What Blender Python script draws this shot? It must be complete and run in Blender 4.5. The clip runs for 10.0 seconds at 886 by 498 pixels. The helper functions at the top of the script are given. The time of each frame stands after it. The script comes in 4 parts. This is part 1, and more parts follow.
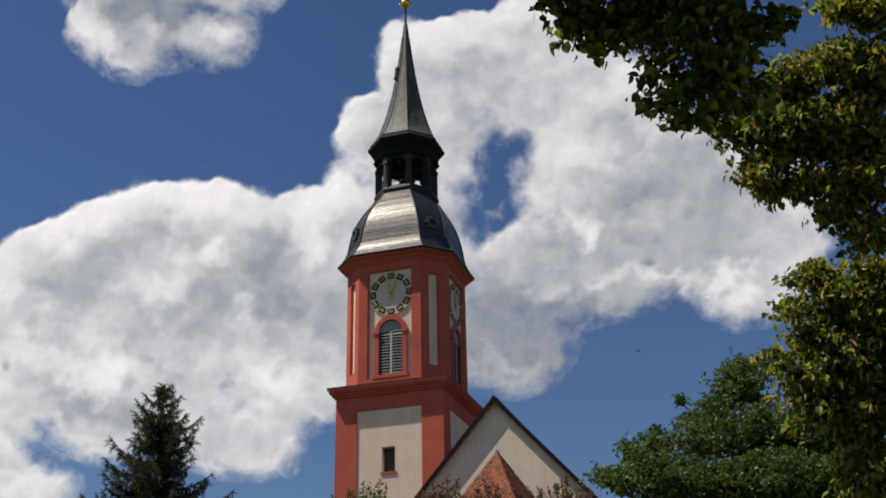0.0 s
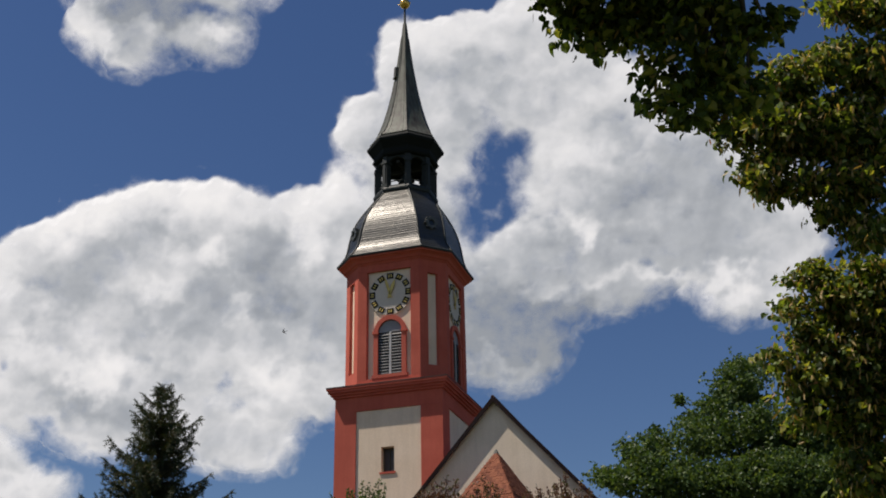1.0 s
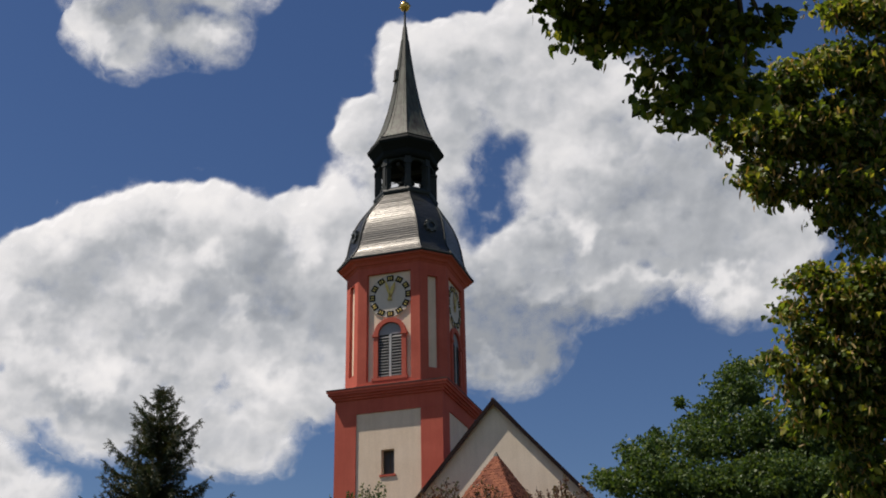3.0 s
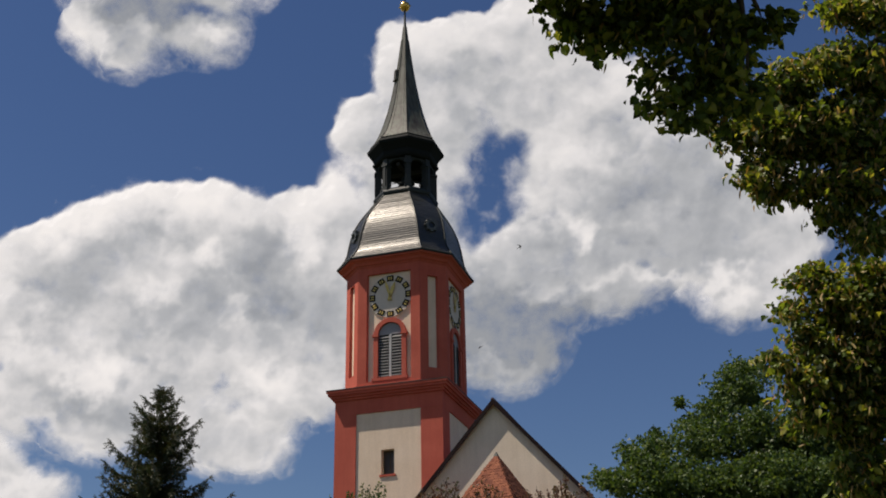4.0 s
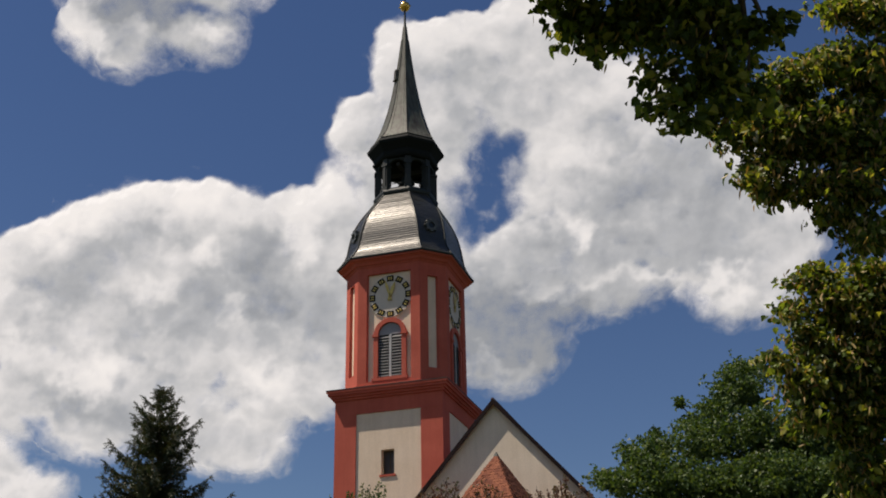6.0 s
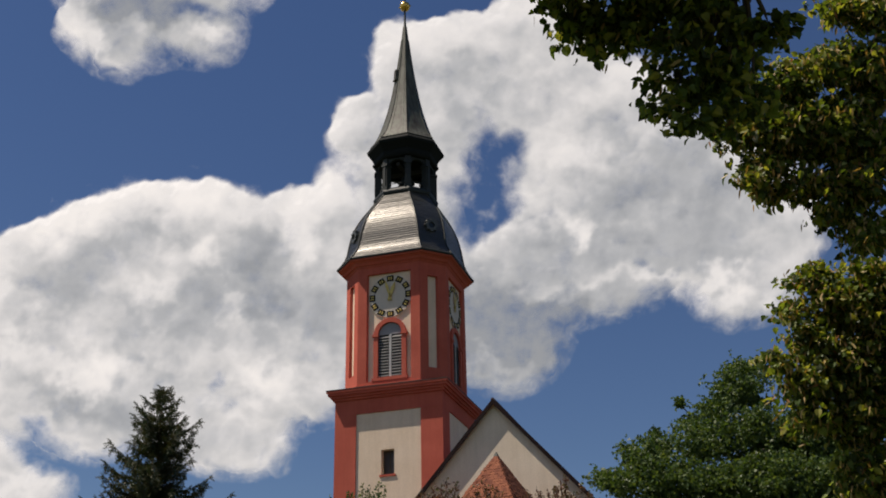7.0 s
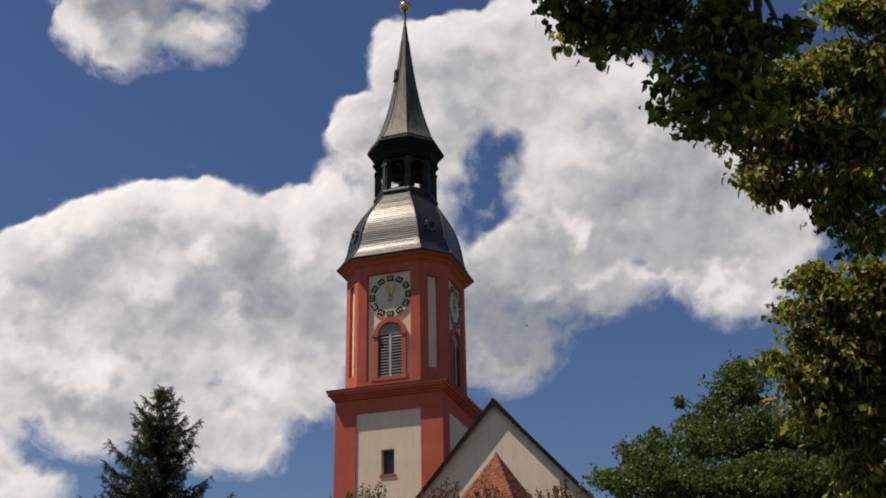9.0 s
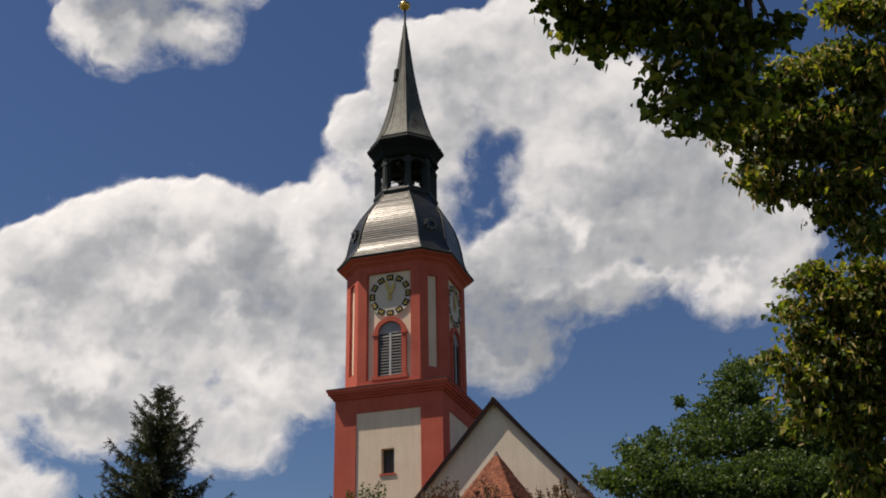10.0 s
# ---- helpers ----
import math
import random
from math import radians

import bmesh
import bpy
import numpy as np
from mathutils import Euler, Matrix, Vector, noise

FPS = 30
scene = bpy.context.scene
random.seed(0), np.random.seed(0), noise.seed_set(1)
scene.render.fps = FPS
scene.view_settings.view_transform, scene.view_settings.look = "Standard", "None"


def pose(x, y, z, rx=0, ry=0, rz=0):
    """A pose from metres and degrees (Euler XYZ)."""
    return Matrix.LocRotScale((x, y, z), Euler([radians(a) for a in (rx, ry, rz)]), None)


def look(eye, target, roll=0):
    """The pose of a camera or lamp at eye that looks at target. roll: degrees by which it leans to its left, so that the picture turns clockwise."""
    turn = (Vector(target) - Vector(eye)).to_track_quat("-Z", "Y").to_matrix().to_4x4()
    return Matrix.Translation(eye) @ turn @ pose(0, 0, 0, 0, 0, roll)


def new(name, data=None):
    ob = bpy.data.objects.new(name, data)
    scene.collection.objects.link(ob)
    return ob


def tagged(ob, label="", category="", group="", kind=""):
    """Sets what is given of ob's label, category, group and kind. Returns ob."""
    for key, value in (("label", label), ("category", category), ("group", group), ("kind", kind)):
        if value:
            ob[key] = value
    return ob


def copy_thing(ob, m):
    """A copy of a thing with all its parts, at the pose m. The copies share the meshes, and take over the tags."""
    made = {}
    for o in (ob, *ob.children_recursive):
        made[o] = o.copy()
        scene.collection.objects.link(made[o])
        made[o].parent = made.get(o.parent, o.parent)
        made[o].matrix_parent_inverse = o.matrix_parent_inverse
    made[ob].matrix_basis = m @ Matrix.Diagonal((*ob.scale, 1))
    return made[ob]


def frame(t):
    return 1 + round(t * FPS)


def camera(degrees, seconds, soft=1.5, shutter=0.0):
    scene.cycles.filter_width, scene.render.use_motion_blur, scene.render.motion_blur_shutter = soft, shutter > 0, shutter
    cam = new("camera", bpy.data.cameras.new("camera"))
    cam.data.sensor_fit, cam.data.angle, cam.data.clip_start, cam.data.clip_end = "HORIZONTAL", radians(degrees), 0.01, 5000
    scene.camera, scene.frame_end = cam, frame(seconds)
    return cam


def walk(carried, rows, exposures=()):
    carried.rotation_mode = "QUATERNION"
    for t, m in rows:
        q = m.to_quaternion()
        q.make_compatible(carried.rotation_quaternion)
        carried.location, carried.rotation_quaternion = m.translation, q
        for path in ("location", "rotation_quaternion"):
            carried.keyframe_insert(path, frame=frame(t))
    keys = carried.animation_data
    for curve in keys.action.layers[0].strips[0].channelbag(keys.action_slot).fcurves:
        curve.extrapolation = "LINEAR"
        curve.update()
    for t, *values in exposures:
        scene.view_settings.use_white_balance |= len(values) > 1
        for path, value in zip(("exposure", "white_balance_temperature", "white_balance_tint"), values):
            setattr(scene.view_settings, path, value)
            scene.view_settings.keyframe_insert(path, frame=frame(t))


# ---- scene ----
EYE = Vector((0.0, 0.0, 1.6))
PITCH, ROLL = 24.40, -1.16


def aim(right=0.0, up=0.0):
    """The camera's pose, turned from its mean aim by small angles in degrees."""
    p, h = radians(PITCH + up), radians(right)
    way = Vector((math.sin(h) * math.cos(p), math.cos(h) * math.cos(p), math.sin(p)))
    return look(EYE, EYE + way, ROLL)


cam = camera(42.81, 10.0, soft=1.85)
walk(cam, [(0.0, aim(-0.043, -0.129)), (0.6, aim(-0.043, -0.129)), (0.7, aim(0, -0.129)), (2.1, aim(0, -0.129)),
           (2.2, aim()), (9.8, aim()), (10.0, aim(0, -0.043))],
     exposures=[(0.0, 0.12, 6350, 12), (2.7, 0.12, 6350, 12), (3.9, 0.12, 6550, 13), (10.0, 0.12, 6650, 13)])

# the view's own axes, for placing far things by bearing
FW = (aim().to_3x3() @ Vector((0, 0, -1))).normalized()
RT = (aim().to_3x3() @ Vector((1, 0, 0))).normalized()
UP = (aim().to_3x3() @ Vector((0, 1, 0))).normalized()


def spot(u, v, d):
    """The place d metres ahead, u to the right and v up (both in thousandths of twice the distance ahead)."""
    return EYE + d * (FW + RT * (u / 2000.0) + UP * (v / 2000.0))


# ---- light ----
SUN = Vector((-2.80, -0.26, 5.3)).normalized()
world = bpy.data.worlds.new("sky")
world.use_nodes = True
scene.world = world
wt = world.node_tree
sky = wt.nodes.new("ShaderNodeTexSky")
sky.sky_type = "NISHITA"
sky.sun_disc = False
sky.sun_elevation = math.asin(SUN.z)
sky.sun_rotation = math.atan2(SUN.x, SUN.y)
sky.altitude = 1200
sky.air_density, sky.dust_density, sky.ozone_density = 1.25, 0.5, 3.2
wt.nodes["Background"].inputs["Strength"].default_value = 0.056
deep = wt.nodes.new("ShaderNodeHueSaturation")
deep.inputs["Saturation"].default_value, deep.inputs["Hue"].default_value = 1.15, 0.509
wt.links.new(sky.outputs[0], deep.inputs["Color"])
wt.links.new(deep.outputs[0], wt.nodes["Background"].inputs["Color"])

sun_data = bpy.data.lights.new("sun", "SUN")
sun_data.energy, sun_data.angle, sun_data.color = 5.0, radians(0.5), (1.0, 0.91, 0.78)
sun_lamp = new("sun", sun_data)
sun_lamp.matrix_world = look(SUN * 300, (0, 0, 0))


# ---- materials ----
def material(name):
    m = bpy.data.materials.new(name)
    m.use_nodes = True
    return m, m.node_tree, m.node_tree.nodes["Principled BSDF"]


def node(tree, kind, **values):
    n = tree.nodes.new(kind)
    for key, value in values.items():
        n.inputs[key].default_value = value
    return n


def ramp(tree, source, stops):
    r = tree.nodes.new("ShaderNodeValToRGB")
    e = r.color_ramp.elements
    while len(e) < len(stops):
        e.new(0.5)
    for k, (at, c) in zip(e, stops):
        k.position, k.color = at, (*c, 1)
    tree.links.new(source, r.inputs[0])
    return r.outputs[0]


def mixed(tree, kind, factor, a, b):
    m = tree.nodes.new("ShaderNodeMix")
    m.data_type, m.blend_type = "RGBA", kind
    for socket, value in ((m.inputs[0], factor), (m.inputs[6], a), (m.inputs[7], b)):
        if isinstance(value, bpy.types.NodeSocket):
            tree.links.new(value, socket)
        elif isinstance(value, tuple):
            socket.default_value = (*value, 1)
        else:
            socket.default_value = value
    return m.outputs[2]


def coords(tree, scale=(1, 1, 1)):
    c = tree.nodes.new("ShaderNodeTexCoord")
    p = node(tree, "ShaderNodeMapping", Scale=scale)
    tree.links.new(c.outputs["Object"], p.inputs[0])
    return p.outputs[0]


def noise_of(tree, at, scale, detail=5.0, rough=0.6):
    n = node(tree, "ShaderNodeTexNoise", Scale=scale, Detail=detail, Roughness=rough)
    tree.links.new(at, n.inputs["Vector"])
    return n.outputs["Fac"]


def bump_of(tree, bsdf, height, strength, distance):
    b = node(tree, "ShaderNodeBump", Strength=strength, Distance=distance)
    tree.links.new(height, b.inputs["Height"])
    tree.links.new(b.outputs[0], bsdf.inputs["Normal"])
    return b


def weathered(name, dark, light, rough=0.85, metal=0.0, grain=14.0, streak=True, bump=0.25, spec=0.3):
    """A surface with coarse stains, rain streaks and fine grain."""
    m, t, b = material(name)
    at = coords(t)
    col = ramp(t, noise_of(t, at, 0.7), [(0.3, dark), (0.7, light)])
    if streak:
        s = noise_of(t, coords(t, (3.0, 3.0, 0.22)), 1.6, 6.0)
        col = mixed(t, "MULTIPLY", 0.13 * streak, col, ramp(t, s, [(0.3, (0.72, 0.7, 0.68)), (0.6, (1, 1, 1))]))
    g = noise_of(t, at, grain, 6.0)
    col = mixed(t, "MULTIPLY", 0.35, col, ramp(t, g, [(0.25, (0.7, 0.7, 0.7)), (0.75, (1.15, 1.15, 1.15))]))
    t.links.new(col, b.inputs["Base Color"])
    b.inputs["Roughness"].default_value, b.inputs["Metallic"].default_value = rough, metal
    b.inputs["Specular IOR Level"].default_value = spec
    bump_of(t, b, g, bump, 0.02)
    return m


def coursed(name, dark, light, rough, course, width, metal=0.0, bump=0.6, spec=0.5):
    """Overlapping courses of slates or tiles, laid on the heights of the mesh."""
    m, t, b = material(name)
    c = t.nodes.new("ShaderNodeTexCoord")
    sep = t.nodes.new("ShaderNodeSeparateXYZ")
    t.links.new(c.outputs["Object"], sep.inputs[0])
    add = node(t, "ShaderNodeMath")
    t.links.new(sep.outputs[0], add.inputs[0])
    t.links.new(sep.outputs[1], add.inputs[1])
    com = t.nodes.new("ShaderNodeCombineXYZ")
    t.links.new(add.outputs[0], com.inputs[0])
    t.links.new(sep.outputs[2], com.inputs[1])
    br = node(t, "ShaderNodeTexBrick", Scale=1.0)
    br.inputs["Mortar Size"].default_value = course * 0.12
    br.inputs["Mortar Smooth"].default_value = 0.6
    br.inputs["Brick Width"].default_value, br.inputs["Row Height"].default_value = width, course
    br.inputs["Color1"].default_value, br.inputs["Color2"].default_value = (*dark, 1), (*light, 1)
    br.inputs["Mortar"].default_value = (*[x * 0.35 for x in dark], 1)
    t.links.new(com.outputs[0], br.inputs["Vector"])
    n = noise_of(t, c.outputs["Object"], 1.3)
    col = mixed(t, "MULTIPLY", 0.6, br.outputs["Color"], ramp(t, n, [(0.3, (0.65, 0.65, 0.67)), (0.7, (1.2, 1.2, 1.2))]))
    t.links.new(col, b.inputs["Base Color"])
    r = noise_of(t, c.outputs["Object"], 4.0)
    rr = node(t, "ShaderNodeMapRange")
    rr.inputs[3].default_value, rr.inputs[4].default_value = rough * 0.75, rough * 1.25
    t.links.new(r, rr.inputs[0])
    t.links.new(rr.outputs[0], b.inputs["Roughness"])
    b.inputs["Metallic"].default_value, b.inputs["Specular IOR Level"].default_value = metal, spec
    b.inputs["Specular Tint"].default_value = (1.0, 0.95, 0.86, 1)
    low = node(t, "ShaderNodeMath")
    low.operation = "MULTIPLY_ADD"
    low.inputs[1].default_value, low.inputs[2].default_value = -1.0, 1.0
    t.links.new(br.outputs["Fac"], low.inputs[0])
    uneven = node(t, "ShaderNodeMath")
    uneven.operation = "MULTIPLY_ADD"
    uneven.inputs[1].default_value = 0.9
    t.links.new(noise_of(t, com.outputs[0], 2.6, 3.0), uneven.inputs[0])
    t.links.new(low.outputs[0], uneven.inputs[2])
    bump_of(t, b, uneven.outputs[0], bump * 0.6, 0.03)
    return m


def plain(name, colour, rough=0.5, metal=0.0, spread=0.15, spec=0.5):
    m, t, b = material(name)
    n = noise_of(t, coords(t), 9.0)
    lo, hi = tuple(x * (1 - spread) for x in colour), tuple(x * (1 + spread) for x in colour)
    t.links.new(ramp(t, n, [(0.3, lo), (0.7, hi)]), b.inputs["Base Color"])
    b.inputs["Roughness"].default_value, b.inputs["Metallic"].default_value = rough, metal
    b.inputs["Specular IOR Level"].default_value = spec
    return m


def leafy(name, stops, rough=0.5, glow=0.35, spec=0.3):
    """Leaves: each its own tone, and light passing through the blade."""
    m, t, b = material(name)
    geo = t.nodes.new("ShaderNodeNewGeometry")
    info = t.nodes.new("ShaderNodeObjectInfo")
    both = node(t, "ShaderNodeMath")
    t.links.new(geo.outputs["Random Per Island"], both.inputs[0])
    t.links.new(info.outputs["Random"], both.inputs[1])
    wrap = node(t, "ShaderNodeMath")
    wrap.operation = "FRACT"
    t.links.new(both.outputs[0], wrap.inputs[0])
    col = ramp(t, wrap.outputs[0], stops)
    n = noise_of(t, coords(t), 3.0)
    col = mixed(t, "MULTIPLY", 0.5, col, ramp(t, n, [(0.3, (0.7, 0.75, 0.7)), (0.7, (1.2, 1.15, 1.1))]))
    t.links.new(col, b.inputs["Base Color"])
    b.inputs["Roughness"].default_value, b.inputs["Specular IOR Level"].default_value = rough, spec
    tr = t.nodes.new("ShaderNodeBsdfTranslucent")
    t.links.new(mixed(t, "MULTIPLY", 1.0, col, (1.6, 1.5, 0.55)), tr.inputs[0])
    mx = node(t, "ShaderNodeMixShader", Fac=glow)
    t.links.new(b.outputs[0], mx.inputs[1])
    t.links.new(tr.outputs[0], mx.inputs[2])
    t.links.new(mx.outputs[0], t.nodes["Material Output"].inputs[0])
    return m


RED = weathered("red_render", (0.47, 0.103, 0.071), (0.56, 0.135, 0.092), 0.92, streak=2.5, spec=0.15)
WHITE = weathered("cream_render", (0.78, 0.62, 0.46), (0.86, 0.70, 0.545), 0.92, streak=2)
GABLE_WHITE = weathered("lime_render", (0.73, 0.615, 0.48), (0.83, 0.715, 0.575), 0.92, streak=2)
SLATE = coursed("dome_slate", (0.020, 0.022, 0.021), (0.036, 0.038, 0.036), 0.355, 0.15, 0.5, spec=0.85)


def spire_material():
    """Old copper sheet: brown where the rain runs, green patina between, in upright streaks."""
    m, t, b = material("spire_sheet")
    s = noise_of(t, coords(t, (4.5, 4.5, 0.16)), 1.3, 6.0, 0.65)
    col = ramp(t, s, [(0.3, (0.036, 0.031, 0.026)), (0.46, (0.078, 0.074, 0.062)), (0.6, (0.108, 0.120, 0.096)), (0.78, (0.070, 0.058, 0.048))])
    n = noise_of(t, coords(t), 1.1)
    col = mixed(t, "MULTIPLY", 0.6, col, ramp(t, n, [(0.3, (0.62, 0.62, 0.6)), (0.7, (1.15, 1.15, 1.12))]))
    t.links.new(col, b.inputs["Base Color"])
    b.inputs["Roughness"].default_value, b.inputs["Metallic"].default_value = 0.62, 0.1
    b.inputs["Specular IOR Level"].default_value = 0.3
    bump_of(t, b, s, 0.25, 0.02)
    return m


COPPER = spire_material()
LEAD = weathered("dark_sheet", (0.018, 0.022, 0.020), (0.036, 0.042, 0.038), 0.6, 0.0, bump=0.15, spec=0.3)
ZINC = weathered("zinc_sheet", (0.07, 0.075, 0.072), (0.13, 0.135, 0.13), 0.5, 0.2, bump=0.1)
NEAR_BLACK = plain("near_black_sheet", (0.010, 0.012, 0.011), 0.8, spec=0.15)
PANEL = weathered("lilac_grey_panel", (0.26, 0.25, 0.27), (0.34, 0.33, 0.35), 0.7, streak=False)
PALE = weathered("pale_louvre", (0.42, 0.41, 0.41), (0.55, 0.54, 0.54), 0.7, streak=False)
TILE = coursed("roof_tile", (0.20, 0.063, 0.034), (0.28, 0.095, 0.05), 0.85, 0.11, 0.18, bump=1.0, spec=0.2)


def clay_material():
    """Fired clay, each tile its own shade, with lichen specks."""
    m, t, b = material("clay_tile")
    info = t.nodes.new("ShaderNodeObjectInfo")
    col = ramp(t, info.outputs["Random"], [(0.0, (0.14, 0.046, 0.027)), (0.5, (0.20, 0.067, 0.036)), (1.0, (0.26, 0.095, 0.05))])
    n = noise_of(t, coords(t), 30.0)
    col = mixed(t, "MULTIPLY", 0.5, col, ramp(t, n, [(0.35, (0.6, 0.58, 0.55)), (0.65, (1.1, 1.1, 1.1))]))
    t.links.new(col, b.inputs["Base Color"])
    b.inputs["Roughness"].default_value, b.inputs["Specular IOR Level"].default_value = 0.85, 0.2
    bump_of(t, b, n, 0.4, 0.005)
    return m


CLAY = clay_material()
DARK_TILE = coursed("old_roof_tile", (0.09, 0.045, 0.035), (0.14, 0.07, 0.05), 0.85, 0.16, 0.2, bump=1.0, spec=0.2)
BOARD = weathered("verge_board", (0.016, 0.010, 0.010), (0.030, 0.019, 0.019), 0.95, spec=0.08)
GOLD = plain("gilding", (0.85, 0.52, 0.12), 0.25, 1.0)
GOLD_PAINT = plain("gold_paint", (0.62, 0.45, 0.12), 0.45, 0.3)
DIAL = weathered("dial_enamel", (0.60, 0.52, 0.44), (0.70, 0.61, 0.52), 0.7, streak=False, bump=0.05)
BLACK = plain("black_paint", (0.010, 0.009, 0.009), 0.8, spec=0.08)
LOUVRE = weathered("grey_louvre", (0.13, 0.125, 0.125), (0.2, 0.195, 0.19), 0.7)
VOID = plain("dark_interior", (0.03, 0.028, 0.026), 0.9)
SLIT = plain("dusty_pane", (0.05, 0.042, 0.04), 0.4)
GLASS = plain("old_glass", (0.03, 0.035, 0.04), 0.08)
BARK = weathered("bark", (0.07, 0.055, 0.04), (0.13, 0.105, 0.08), 0.9, grain=20, bump=0.8)
GRASS = weathered("grass", (0.035, 0.047, 0.02), (0.06, 0.066, 0.03), 0.95, streak=False, bump=0.8)
LINDEN = leafy("linden_leaf", [(0.0, (0.025, 0.034, 0.009)), (0.40, (0.056, 0.094, 0.017)), (0.72, (0.155, 0.205, 0.034)), (1.0, (0.29, 0.28, 0.055))], glow=0.48)
BRACT = leafy("linden_bract", [(0.0, (0.24, 0.15, 0.05)), (0.5, (0.36, 0.25, 0.09)), (0.8, (0.50, 0.40, 0.20)), (1.0, (0.26, 0.10, 0.04))], glow=0.3)
FAR_LEAF = leafy("broad_leaf", [(0.0, (0.030, 0.060, 0.018)), (0.5, (0.056, 0.100, 0.027)), (1.0, (0.11, 0.150, 0.046))], glow=0.38)
NEEDLE = leafy("spruce_needle", [(0.0, (0.022, 0.036, 0.016)), (0.55, (0.042, 0.062, 0.026)), (0.85, (0.075, 0.075, 0.032)), (1.0, (0.12, 0.08, 0.045))], glow=0.12)
PLUM = leafy("plum_leaf", [(0.0, (0.08, 0.035, 0.028)), (0.6, (0.15, 0.065, 0.045)), (1.0, (0.10, 0.11, 0.04))], glow=0.3)
FEATHER = plain("dark_feather", (0.03, 0.027, 0.025), 0.7)


def cloud_material():
    """White vapour that glows: its sunlit and shaded parts are painted into the emission's tone, and it thins to
    nothing at a ragged rim.
    """
    m, t, b = material("cloud")
    at = coords(t)
    d, self_shade = t.nodes.new("ShaderNodeAttribute"), t.nodes.new("ShaderNodeAttribute")
    d.attribute_name, self_shade.attribute_name = "body", "self_shade"
    fine = noise_of(t, at, 0.024, 8.0, 0.60)
    s = node(t, "ShaderNodeMath")
    s.operation = "MULTIPLY_ADD"
    s.inputs[1].default_value = 1.15
    t.links.new(fine, s.inputs[0])
    t.links.new(d.outputs["Fac"], s.inputs[2])
    a = node(t, "ShaderNodeMapRange")
    a.interpolation_type = "SMOOTHSTEP"
    a.inputs[1].default_value, a.inputs[2].default_value = 0.52, 1.50
    fade = node(t, "ShaderNodeMath")
    fade.operation = "MULTIPLY_ADD"
    fade.inputs[1].default_value = -0.05
    t.links.new(self_shade.outputs["Fac"], fade.inputs[0])
    t.links.new(s.outputs[0], fade.inputs[2])
    t.links.new(fade.outputs[0], a.inputs[0])
    w = node(t, "ShaderNodeMath")
    w.operation = "MULTIPLY_ADD"
    w.inputs[1].default_value = 0.16
    t.links.new(fine, w.inputs[0])
    t.links.new(self_shade.outputs["Fac"], w.inputs[2])
    tone = ramp(t, w.outputs[0], [(0.06, (0.83, 0.80, 0.765)), (0.32, (0.70, 0.685, 0.67)), (0.62, (0.42, 0.43, 0.44)), (0.9, (0.28, 0.295, 0.315))])
    diff = node(t, "ShaderNodeBsdfDiffuse", Color=(0.12, 0.12, 0.12, 1), Roughness=0.0)
    glow = node(t, "ShaderNodeEmission", Strength=CLOUD_GLOW)
    t.links.new(tone, glow.inputs[0])
    both = t.nodes.new("ShaderNodeAddShader")
    t.links.new(diff.outputs[0], both.inputs[0])
    t.links.new(glow.outputs[0], both.inputs[1])
    clear = t.nodes.new("ShaderNodeBsdfTransparent")
    mx = t.nodes.new("ShaderNodeMixShader")
    t.links.new(a.outputs[0], mx.inputs[0])
    t.links.new(clear.outputs[0], mx.inputs[1])
    t.links.new(both.outputs[0], mx.inputs[2])
    t.links.new(mx.outputs[0], t.nodes["Material Output"].inputs[0])
    return m


CLOUD_GLOW = 0.96
CLOUD = cloud_material()


# ---- building tools ----
def mesh_object(name, bm, mat, parent=None, label="", smooth=False):
    bmesh.ops.recalc_face_normals(bm, faces=bm.faces)
    me = bpy.data.meshes.new(name)
    bm.to_mesh(me)
    bm.free()
    me.materials.append(mat)
    if smooth:
        me.polygons.foreach_set("use_smooth", [True] * len(me.polygons))
    ob = new(name, me)
    if parent is not None:
        ob.parent = parent
    return tagged(ob, label)


def part(name, bm, mat, parent, label="", smooth=False):
    return mesh_object(name, bm, mat, parent, label, smooth)


def thing(name, m, label, category, group=""):
    ob = new(name)
    ob.empty_display_size = 0.2
    ob.matrix_world = m
    return tagged(ob, label, category, group)


def prism(bm, pts, z0, z1, top=1.0):
    """An upright prism over plan points, its top scaled about the axis."""
    lo = [bm.verts.new((x, y, z0)) for x, y in pts]
    hi = [bm.verts.new((x * top, y * top, z1)) for x, y in pts]
    n = len(pts)
    for i in range(n):
        bm.faces.new((lo[i], lo[(i + 1) % n], hi[(i + 1) % n], hi[i]))
    bm.faces.new(list(reversed(lo)))
    bm.faces.new(hi)


def box(bm, x0, x1, y0, y1, z0, z1):
    prism(bm, [(x0, y0), (x1, y0), (x1, y1), (x0, y1)], z0, z1)


def octagon(a, b):
    """Plan of a square of half-width a with its corners cut, straight sides of half-length b."""
    return [(-b, -a), (b, -a), (a, -b), (a, b), (b, a), (-b, a), (-a, b), (-a, -b)]


def lathe8(bm, rows, cap=True):
    """Eight-sided body from rows of (height, half-width, ratio of side)."""
    rings = [[bm.verts.new((x, y, z)) for x, y in octagon(a, a * k)] for z, a, k in rows]
    for p, q in zip(rings, rings[1:]):
        for i in range(8):
            bm.faces.new((p[i], p[(i + 1) % 8], q[(i + 1) % 8], q[i]))
    if cap:
        bm.faces.new(list(reversed(rings[0])))
        bm.faces.new(rings[-1])


